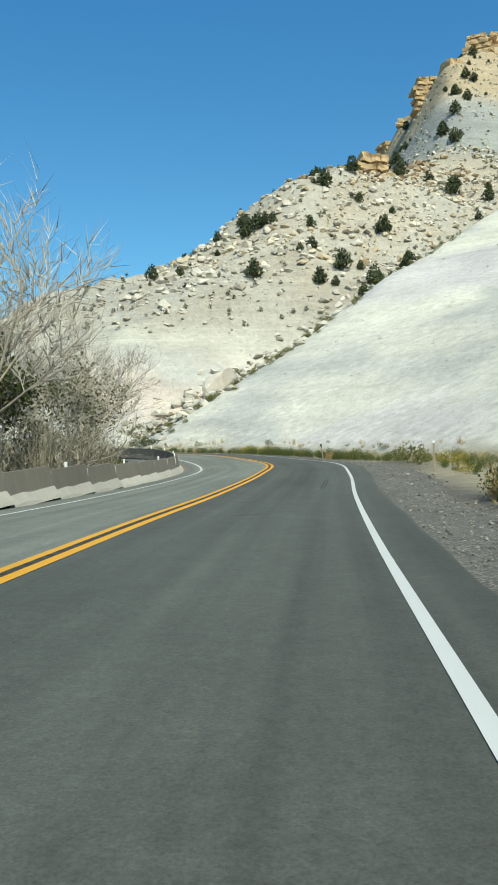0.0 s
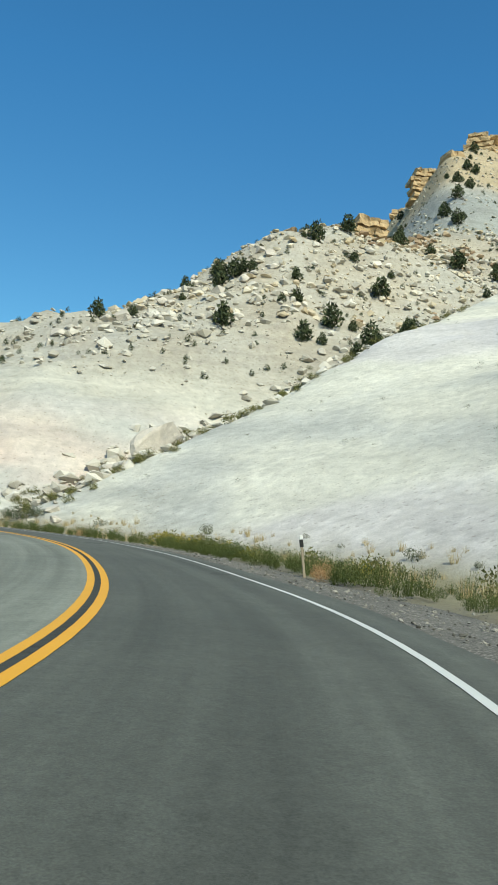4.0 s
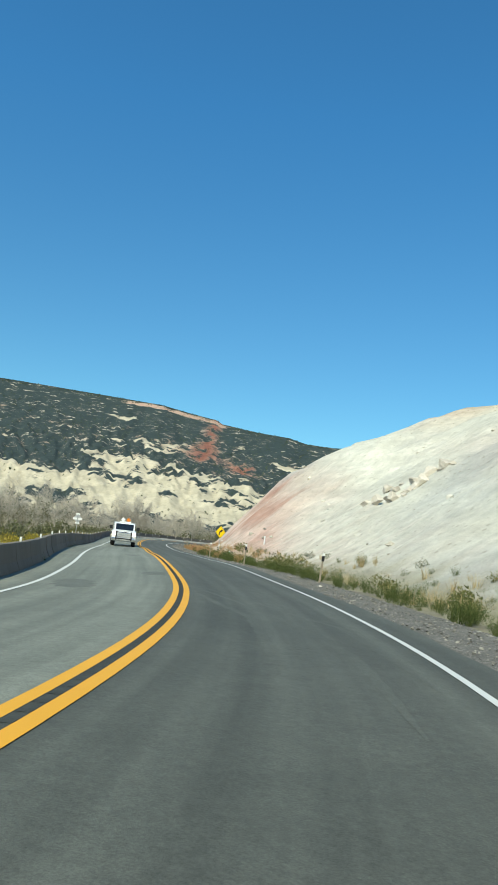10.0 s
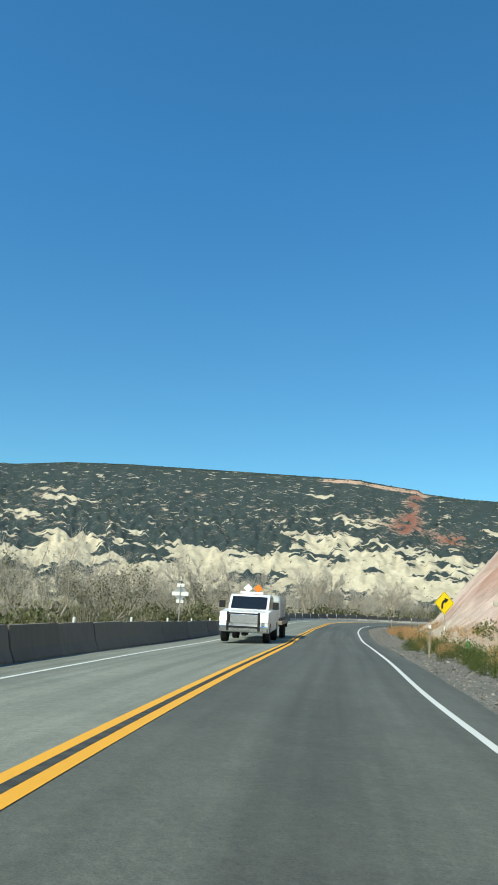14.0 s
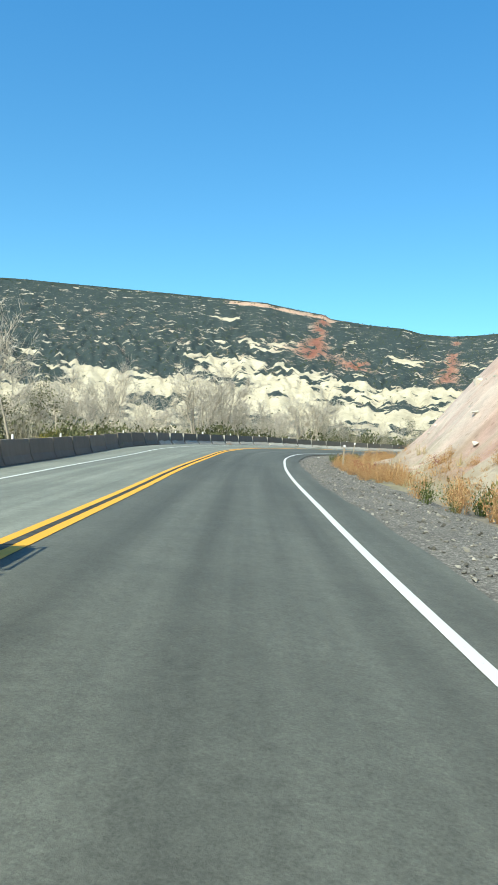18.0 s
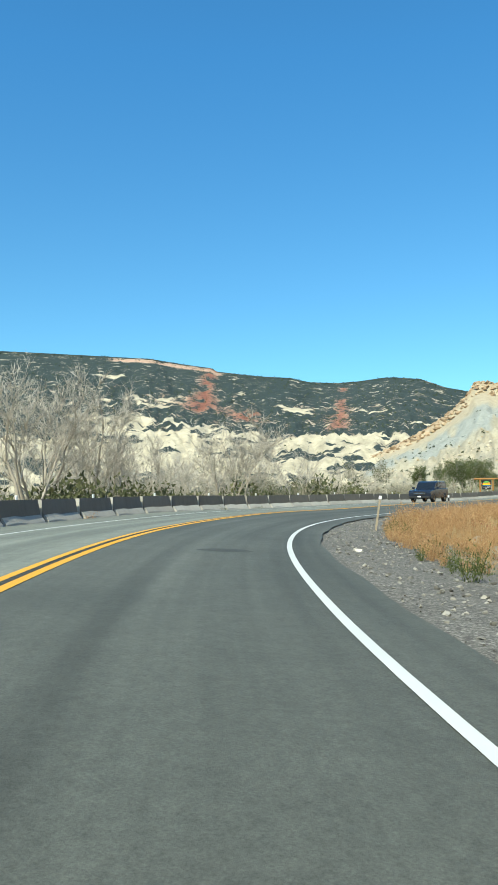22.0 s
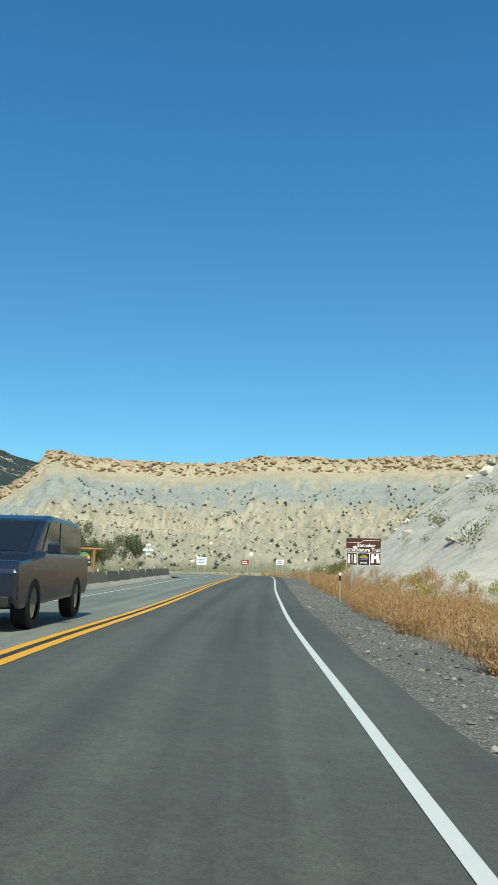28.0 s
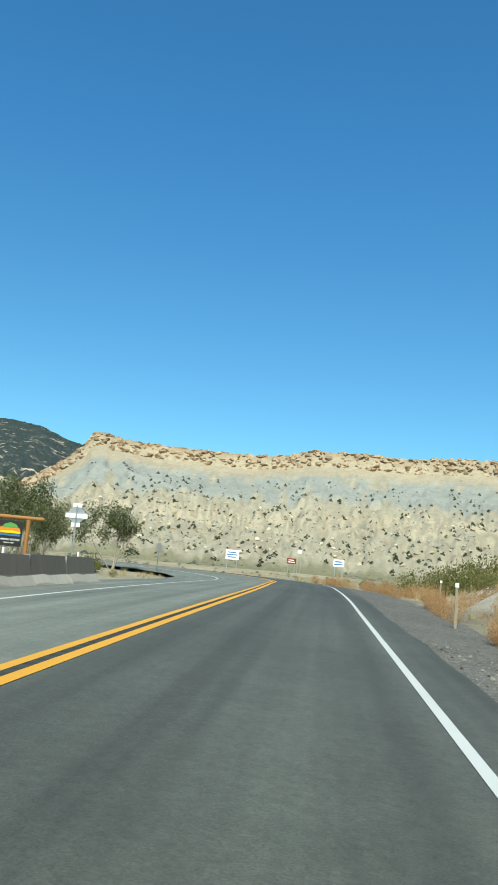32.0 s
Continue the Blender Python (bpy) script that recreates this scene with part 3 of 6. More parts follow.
def mountain_tint(x, y, z, a, u):
    """Dark wooded slopes above, bare cream slickrock in long swells below, red ledges between."""
    n1, n2, n3 = fbm(a * 0.22, u * 13, 61, 5), fbm(a * 1.3, u * 30, 62, 4), fbm(a * 1.5, u * 58, 67, 4)
    c = np.array([0.33, 0.29, 0.225]) * (0.75 + 0.5 * n2)[:, None]
    share = np.interp(u, [0.0, 0.10, 0.20, 0.34, 0.46, 0.58, 0.72, 1.0], [-0.03, 0.05, 0.11, 0.05, -0.04, -0.1, -0.16, -0.22])
    slick = step(0.50, 0.545, n1 * 0.62 + n3 * 0.38 + share)
    c = mixf(c, np.array([0.52, 0.455, 0.325]) * (0.7 + 0.6 * n2)[:, None], slick[:, None])
    warm = step(0.55, 0.63, fbm(a * 1.6, u * 34, 66, 4)) * step(0.2, 0.3, u) * (1 - step(0.75, 0.9, u))
    c = mixf(c, np.array([0.42, 0.24, 0.15]), (0.32 * warm * (1 - slick))[:, None])
    ledges = step(0.60, 0.66, fbm(a * 1.9, u * 120, 69, 3)) * step(0.4, 0.5, u) * step(0.48, 0.58, n2)
    c = mixf(c, np.array([0.50, 0.43, 0.33]), (0.8 * ledges)[:, None])
    red = np.exp(-((a - 51.9 - (0.85 - u) * 2.0) / (0.7 + 1.2 * step(0.8, 0.62, u))) ** 2) * step(0.56, 0.64, u) + np.exp(-((a - 49.0 + (u - 0.6) * 6) / 1.4) ** 2) * step(0.5, 0.55, u) * step(0.66, 0.62, u)
    spire = np.exp(-((a - 42.3 + (u - 0.8) * 1.2) / (0.35 + 1.6 * (0.95 - u))) ** 2) * step(0.42, 0.5, u)
    red = np.clip((red + 0.9 * spire) * step(0.36, 0.46, n2), 0, 1)
    c = mixf(c, np.array([0.27, 0.115, 0.08]) * (0.75 + 0.5 * n3)[:, None], red[:, None])
    rim = step(0.955, 0.97, u) * (1 - step(0.985, 0.995, u)) * step(50.5, 51.5, a) * (1 - step(58, 60, a))
    c = mixf(c, np.array([0.5, 0.33, 0.24]), rim[:, None])
    cover = 0.86 + 0.5 * (n2 - 0.5) - 0.75 * slick - 0.55 * red - 0.45 * ledges - 0.1 * warm - 0.6 * rim
    return np.hstack([c, np.clip(cover, 0, 1)[:, None]])


MOUNTAIN = far_hill("mountain", (-80, 125), (20, 150),
         [(20, 3.0), (26, 4.3), (29, 5.3), (31, 5.9), (33.5, 6.7), (35.1, 7.08), (36.7, 7.7), (38.5, 7.9), (39.3, 7.9), (41, 7.7), (42.5, 7.62), (44.5, 7.72), (46, 8.07), (48.3, 8.22), (51.2, 8.58), (51.6, 8.82),
          (53.5, 9.08), (56, 9.48), (60.6, 9.65), (64.9, 9.75), (69.3, 9.77), (73.5, 9.75), (77.7, 9.55), (81.6, 9.05), (100, 8.5), (150, 7)],
         640, 1550, -4, mountain_tint, "dark juniper-covered mountainside with cream slickrock and red ledges",
         lift=lambda u: np.clip(0.75 * u + 0.25 * u ** 3, 0, 1), seed=4, rows=240, cols=760)


def mesa_tint(x, y, z, a, u):
    n1, n2 = fbm(a * 1.2, u * 6, 71, 5), fbm(a * 6, u * 26, 72, 4)
    w = u + 0.05 * (n1 - 0.5)
    c = np.array([0.37, 0.335, 0.25]) * (0.75 + 0.5 * n2)[:, None]
    c = mixf(c, np.array([0.24, 0.225, 0.14]), (1 - step(0.12, 0.19, w))[:, None])
    c = mixf(c, np.array([0.46, 0.40, 0.29]), (step(0.40, 0.44, w) * (1 - step(0.52, 0.56, w)) * step(0.4, 0.55, n2))[:, None])
    c = mixf(c, np.array([0.31, 0.32, 0.285]), (step(0.60, 0.65, w) * (1 - step(0.82, 0.88, w)) * step(0.3, 0.42, n1))[:, None])
    c = mixf(c, np.array([0.41, 0.35, 0.25]), (step(0.84, 0.9, w))[:, None])
    c = mixf(c, np.array([0.32, 0.22, 0.13]), step(0.95, 0.965, u)[:, None])
    cover = 0.10 + 0.25 * (1 - step(0.08, 0.16, w)) + 0.12 * step(0.18, 0.25, w) * (1 - step(0.5, 0.55, w))
    return np.hstack([c, cover[:, None]])


MESA = far_hill("mesa", (-147, 222), (-40, 46),
         [(-40, 9), (-20, 8.6), (3.5, 8.35), (7.3, 8.37), (10.4, 8.1), (13.6, 8.33), (17.4, 8.25), (19.2, 7.8), (21.5, 7.6), (26, 7.65), (30, 7.75), (31.8, 7.97), (32.6, 8.2), (33.2, 8.0), (33.5, 7.4), (35.2, 5.8), (37, 4.6), (38.7, 3.7), (46, 0.5)],
         330, 750, -6, mesa_tint, "pale layered mesa with a brown caprock rim",
         lift=lambda u: np.where(u < 0.94, 0.12 * u / 0.94 + 0.76 * (u / 0.94) ** 1.5, 0.88 + 0.12 * step(0.94, 0.96, u)), seed=9, cols=420, wobble=0.03)

# ---- more materials ----
STEEL = simple("galvanised_steel", (0.42, 0.43, 0.43), 0.45, 0.8, 0.15, 20)
SIGN_BACK = simple("sign_back_aluminium", (0.55, 0.57, 0.58), 0.4, 0.75, 0.1, 8)
WHITE = simple("white_plastic", (0.75, 0.75, 0.72), 0.55, 0, 0.06, 5)
BLACK = simple("black_plastic", (0.02, 0.02, 0.02), 0.6, 0, 0.2, 5)
SIGN_YELLOW = simple("sign_yellow", (0.85, 0.58, 0.01), 0.45, 0, 0.06, 3)
SIGN_BROWN = simple("sign_brown", (0.075, 0.024, 0.014), 0.5, 0, 0.1, 3)
SIGN_WHITE = simple("sign_white", (0.8, 0.8, 0.78), 0.45, 0, 0.05, 3)
SIGN_BLUE = simple("sign_blue", (0.05, 0.16, 0.4), 0.5, 0, 0.05, 3)
SIGN_GREEN = simple("sign_green", (0.10, 0.32, 0.08), 0.5, 0, 0.05, 3)
SIGN_ORANGE = simple("sign_orange", (0.75, 0.22, 0.03), 0.5, 0, 0.1, 3)
SIGN_RED = simple("sign_red", (0.22, 0.02, 0.015), 0.5, 0, 0.1, 3)
TIMBER = simple("varnished_log", (0.33, 0.16, 0.05), 0.6, 0, 0.25, 4, 0.01)
POST_WOOD = simple("weathered_post", (0.30, 0.25, 0.18), 0.9, 0, 0.25, 10, 0.004)
CAR_WHITE = simple("white_car_paint", (0.75, 0.76, 0.77), 0.25, 0, 0.03, 2, spec=0.6)
CAR_NAVY = simple("dark_navy_car_paint", (0.012, 0.018, 0.035), 0.18, 0, 0.1, 2, spec=0.7)
CHROME = simple("chrome", (0.7, 0.7, 0.7), 0.15, 1.0, 0.05, 4)
RUBBER = simple("tyre_rubber", (0.02, 0.02, 0.02), 0.85, 0, 0.2, 10)
GLASS_DARK = simple("dark_car_glass", (0.012, 0.014, 0.016), 0.06, 0, 0.1, 2, spec=0.8)
LAMP_ON = simple("headlamp_glass", (0.9, 0.88, 0.8), 0.15, 0, 0.03, 4, spec=0.7)
lamp_bsdf = LAMP_ON.node_tree.nodes["Principled BSDF"]
lamp_bsdf.inputs["Emission Color"].default_value = (1, 0.9, 0.7, 1)
lamp_bsdf.inputs["Emission Strength"].default_value = 2.0
TANK = simple("milky_tank_plastic", (0.62, 0.66, 0.66), 0.4, 0, 0.08, 2)
RUST = simple("rusty_red_soil", (0.36, 0.16, 0.09), 0.95, 0, 0.2, 0.3)


# ---- solids ----
def box(bm, lo, hi, m=None, bevel=0.0):
    b = bmesh.ops.create_cube(bm, size=1)["verts"]
    c = [(a + z) / 2 for a, z in zip(lo, hi)]
    w = [z - a for a, z in zip(lo, hi)]
    for v in b:
        v.co = Vector((v.co.x * w[0] + c[0], v.co.y * w[1] + c[1], v.co.z * w[2] + c[2]))
    if bevel:
        es = {e for v in b for e in v.link_edges}
        r = bmesh.ops.bevel(bm, geom=list(es), offset=bevel, segments=2, affect="EDGES", profile=0.6)
        b = list({v for f in r["faces"] for v in f.verts} | {v for v in b if v.is_valid})
    if m is not None:
        for v in b:
            v.co = m @ v.co
    return b


def rod(bm, p, q, r0, r1=None, sides=8, caps=True):
    p, q = Vector(p), Vector(q)
    r1 = r0 if r1 is None else r1
    ax = (q - p).normalized()
    u = ax.orthogonal().normalized()
    w = ax.cross(u)
    rings = []
    for c, r in ((p, r0), (q, r1)):
        rings.append([bm.verts.new(c + u * (math.cos(a) * r) + w * (math.sin(a) * r)) for a in (2 * math.pi * k / sides for k in range(sides))])
    for k in range(sides):
        bm.faces.new((rings[0][k], rings[0][(k + 1) % sides], rings[1][(k + 1) % sides], rings[1][k]))
    if caps:
        bm.faces.new(list(reversed(rings[0])))
        bm.faces.new(rings[1])


def plate(bm, outline, thick, m=None):
    """An upright plate in the x-z plane, its face towards -y."""
    m = m or Matrix()
    a = [bm.verts.new(m @ Vector((x, -thick / 2, z))) for x, z in outline]
    b = [bm.verts.new(m @ Vector((x, thick / 2, z))) for x, z in outline]
    n = len(outline)
    bm.faces.new(a)
    bm.faces.new(list(reversed(b)))
    for k in range(n):
        bm.faces.new((a[k], b[k], b[(k + 1) % n], a[(k + 1) % n]))
    bmesh.ops.recalc_face_normals(bm, faces=bm.faces)


def disc(r, n=24, x=0, z=0):
    return [(x + r * math.cos(2 * math.pi * k / n), z + r * math.sin(2 * math.pi * k / n)) for k in range(n)]


def rounded(w, h, r, x=0, z=0, n=4):
    out = []
    for cx, cz, a0 in ((w / 2 - r, h / 2 - r, 0), (-w / 2 + r, h / 2 - r, 90), (-w / 2 + r, -h / 2 + r, 180), (w / 2 - r, -h / 2 + r, 270)):
        for k in range(n + 1):
            a = radians(a0 + 90 * k / n)
            out.append((x + cx + r * math.cos(a), z + cz + r * math.sin(a)))
    return out


def extrude(name, outline, width, material, parent, at_y=0.0, label="", bevel=0.02):
    """A solid whose side view (x along, z up) is drawn, as wide as width, centred on at_y."""
    bm = bmesh.new()
    a = [bm.verts.new((x, at_y - width / 2, z)) for x, z in outline]
    b = [bm.verts.new((x, at_y + width / 2, z)) for x, z in outline]
    n = len(outline)
    bm.faces.new(a)
    bm.faces.new(list(reversed(b)))
    for k in range(n):
        bm.faces.new((a[k], b[k], b[(k + 1) % n], a[(k + 1) % n]))
    bmesh.ops.recalc_face_normals(bm, faces=bm.faces)
    if bevel:
        bmesh.ops.bevel(bm, geom=list(bm.edges), offset=bevel, segments=2, affect="EDGES", profile=0.6)
    return part(name, bm, material, parent, label)


def empty_at(name, m):
    ob = new(name)
    ob.matrix_basis = m
    return ob


def facing(p, towards_deg, up=0.0):
    """A pose at p whose -y side faces the compass heading given in degrees from +x."""
    return Matrix.Translation((p[0], p[1], p[2] + up)) @ Matrix.Rotation(radians(towards_deg + 90), 4, "Z")


def words(text, size, material, parent, x, z, y=-0.02, bold=0.0, align="CENTER"):
    cu = bpy.data.curves.new("lettering", "FONT")
    cu.body, cu.size, cu.align_x, cu.align_y, cu.extrude, cu.offset = text, size, align, "CENTER", 0.002, bold
    tmp = bpy.data.objects.new("lettering", cu)
    me = bpy.data.meshes.new_from_object(tmp)
    bpy.data.objects.remove(tmp)
    me.materials.append(material)
    ob = new("lettering", me)
    ob.parent = parent
    ob.matrix_basis = Matrix.Translation((x, y, z)) @ Matrix.Rotation(radians(90), 4, "X")
    return ob


def ground_z(x, y):
    return float(surface(np.array([float(x)]), np.array([float(y)]))[0])


# ---- concrete barrier along the oncoming lane ----
BARRIER_D = lambda s: -float(np.interp(s, [0, 150, 175, 205, 232, 268, 292, 340, 360], [4.75, 4.8, 5.2, 5.2, 5.6, 6.1, 5.7, 5.3, 5.4]))


def barrier_profile(length, pts):
    bm = bmesh.new()
    rings = [[bm.verts.new((x, y, z)) for y, z in pts] for x in (0.0, length)]
    n = len(pts)
    for k in range(n):
        bm.faces.new((rings[0][k], rings[0][(k + 1) % n], rings[1][(k + 1) % n], rings[1][k]))
    bm.faces.new(list(reversed(rings[0])))
    bm.faces.new(rings[1])
    bmesh.ops.recalc_face_normals(bm, faces=bm.faces)
    bmesh.ops.bevel(bm, geom=[e for e in bm.edges if abs(e.verts[0].co.x - e.verts[1].co.x) < 1e-4], offset=0.018, segments=1, affect="EDGES")
    return bm


def mesh_of(name, bm, material):
    me = bpy.data.meshes.new(name)
    bm.to_mesh(me)
    bm.free()
    me.materials.append(material)
    return me


SEG = 3.05
rng = random.Random(7)
wall_mesh = mesh_of("panel", barrier_profile(SEG - 0.03, [(-0.30, 0), (-0.30, 0.07), (-0.19, 0.30), (-0.09, 0.81), (0.09, 0.81), (0.19, 0.30), (0.30, 0.07), (0.30, 0)]), CONCRETE)
bm = bmesh.new()
vs = [[bm.verts.new((x, y, z)) for y, z in ((-0.42, -0.02), (-0.40, 0.06), (-0.24, 0.27), (-0.20, 0.27), (-0.20, -0.02))] for x in (0, 0.9, 1.7, SEG - 0.06)]
for k, r in enumerate(vs):
    for v in r[1:3]:
        v.co.z += (0.0, 0.035, -0.03, 0.02)[k]
        v.co.y += (0.0, 0.02, 0.01, 0.03)[k]
for a, b in zip(vs, vs[1:]):
    for k in range(5):
        bm.faces.new((a[k], a[(k + 1) % 5], b[(k + 1) % 5], b[k]))
bm.faces.new(list(reversed(vs[0])))
bm.faces.new(vs[-1])
bmesh.ops.recalc_face_normals(bm, faces=bm.faces)
foot_mesh = mesh_of("footing", bm, CONCRETE_PALE)
bm = bmesh.new()
box(bm, (-0.06, -0.03, 0), (0.06, 0.03, 0.15), bevel=0.01)
cap_mesh = mesh_of("reflector", bm, WHITE)
bm = bmesh.new()
box(bm, (-0.035, -0.14, 0.02), (0.005, 0.02, 0.80))
joint_mesh = mesh_of("joint_filler", bm, CONCRETE_PALE)
s, k = 24.0, 0
while s < 356:
    p = at(s, BARRIER_D(s))
    q = at(s + SEG, BARRIER_D(s + SEG))
    a = math.atan2(q.y - p.y, q.x - p.x)
    seg = empty_at("concrete_barrier", Matrix.Translation(p + Vector((0, 0, -0.01))) @ Matrix.Rotation(a + rng.uniform(-0.012, 0.012), 4, "Z"))
    pale = s < 112 or s > 246
    tagged(seg, "weathered brown-grey concrete barrier section" + (" with a pale footing" if pale else ""), "barrier", "barrier sections along the road")
    w = new("panel", wall_mesh)
    w.parent = seg
    if pale:
        f = new("footing", foot_mesh)
        f.parent = seg
    if k % 2 == 0:
        c = new("reflector", cap_mesh)
        c.parent = seg
        c.location = (SEG * 0.5, 0, 0.81)
        c["label"] = "white plastic reflector"
    if pale:
        j = new("joint_filler", joint_mesh)
        j.parent = seg
        j.location = (0.0, -0.0, 0)
    s += SEG * (1.0 + 0.0)
    k += 1


# ---- delineator posts ----
def delineator(s, d, lean=0.0, black=True, height=1.15):
    p = at(s, d)
    p.z = ground_z(p.x, p.y) - 0.05
    e = empty_at("delineator_post", Matrix.Translation(p) @ Matrix.Rotation(heading(s) - math.pi / 2, 4, "Z") @ Matrix.Rotation(radians(lean), 4, "Y"))
    tagged(e, "slim weathered roadside marker post with a " + ("black and white" if black else "white") + " top", "marker post", "marker posts along the road")
    bm = bmesh.new()
    box(bm, (-0.035, -0.02, 0), (0.035, 0.02, height), bevel=0.006)
    part("post", bm, POST_WOOD, e)
    bm = bmesh.new()
    box(bm, (-0.05, -0.034, height - 0.02), (0.05, 0.02, height + 0.10), bevel=0.006)
    part("reflector", bm, WHITE, e, "white reflector")
    if black:
        bm = bmesh.new()
        box(bm, (-0.052, -0.036, height - 0.24), (0.052, 0.024, height - 0.03), bevel=0.006)
        part("sleeve", bm, BLACK, e, "black sleeve")


for s, d, lean, black in ((70.7, 6.7, 0, False), (93, 6.2, -9, True), (134, 6.6, 3, True), (153.3, 6.1, 4, True), (168, 5.4, 2, True), (187.6, 5.4, 1, False), (234.5, 6.3, 2, False),
                          (260.5, 5.6, 9, False), (284.5, 5.8, 0, True), (325, 6.1, 0, True), (352, 6.0, 0, False), (371, 8.6, 3, False)):
    delineator(s, d, lean, black)


# ---- road signs ----
def pole(bm, x, z0, z1, r=0.03):
    box(bm, (x - r, -r * 0.7, z0), (x + r, r * 0.7, z1), bevel=0.004)


def curve_sign():
    p = at(198.6, 7.5)
    g = ground_z(p.x, p.y)
    e = empty_at("curve_warning_sign", facing((p.x, p.y, g), math.degrees(heading(196)) + 180))
    tagged(e, "yellow diamond warning sign with a black curve arrow", "road sign")
    bm = bmesh.new()
    pole(bm, 0, -0.1, 2.6)
    part("post", bm, STEEL, e)
    e.matrix_basis = e.matrix_basis @ Matrix.Diagonal((0.78, 0.78, 0.95, 1))
    r, zc = 0.64, 2.55
    bm = bmesh.new()
    plate(bm, [(-r, zc), (-0.03, zc - r + 0.03), (0.03, zc - r + 0.03), (r, zc), (0.03, zc + r - 0.03), (-0.03, zc + r - 0.03)], 0.012, Matrix.Translation((0, -0.05, 0)))
    part("panel", bm, SIGN_YELLOW, e)
    bm = bmesh.new()
    for a in range(4):
        m = Matrix.Translation((0, -0.06, zc)) @ Matrix.Rotation(radians(45 + 90 * a), 4, "Y")
        plate(bm, [(-0.4, 0.405), (0.4, 0.405), (0.4, 0.425), (-0.4, 0.425)], 0.004, m)
    part("border", bm, BLACK, e)
    bm = bmesh.new()
    path = [(-0.14, -0.30), (-0.14, -0.12), (-0.11, 0.0), (-0.04, 0.08), (0.06, 0.12)]
    up, lo = [], []
    for k, (x, z) in enumerate(path):
        a, b = path[max(k - 1, 0)], path[min(k + 1, len(path) - 1)]
        t = Vector((b[0] - a[0], b[1] - a[1])).normalized()
        up.append((x - t.y * 0.065, z + zc + t.x * 0.065))
        lo.append((x + t.y * 0.065, z + zc - t.x * 0.065))
    for k in range(len(path) - 1):
        plate(bm, [lo[k], lo[k + 1], up[k + 1], up[k]], 0.004, Matrix.Translation((0, -0.06, 0)))
    plate(bm, [(0.04, zc - 0.03), (0.29, zc + 0.19), (0.0, zc + 0.28)], 0.004, Matrix.Translation((0, -0.06, 0)))
    part("arrow", bm, BLACK, e)
    bm = bmesh.new()
    box(bm, (-0.05, -0.05, 1.1), (0.05, -0.02, 1.35), bevel=0.005)
    part("reflector", bm, WHITE, e)


def sign_back(x, y, towards, height, label, plates=2, size=0.62, base=None):
    g = ground_z(x, y) if base is None else base
    e = empty_at("road_sign", facing((x, y, g), towards))
    tagged(e, label, "road sign")
    bm = bmesh.new()
    pole(bm, 0, -0.1, height + 0.4)
    part("post", bm, STEEL, e)
    bm = bmesh.new()
    plate(bm, [(-size, height), (0, height - size), (size, height), (0, height + size)], 0.012, Matrix.Translation((0, 0.05, 0)))
    part("panel", bm, SIGN_BACK, e)
    bm = bmesh.new()
    box(bm, (-size, 0.0, height - 0.13), (size, 0.03, height + 0.06))
    part("crossbar", bm, SIGN_WHITE, e)
    for k in range(plates):
        bm = bmesh.new()
        z = height + (0.32 if k == 0 else -0.5)
        box(bm, (-0.19, 0.0, z), (0.19, 0.03, z + 0.17))
        part("plate", bm, SIGN_WHITE, e)


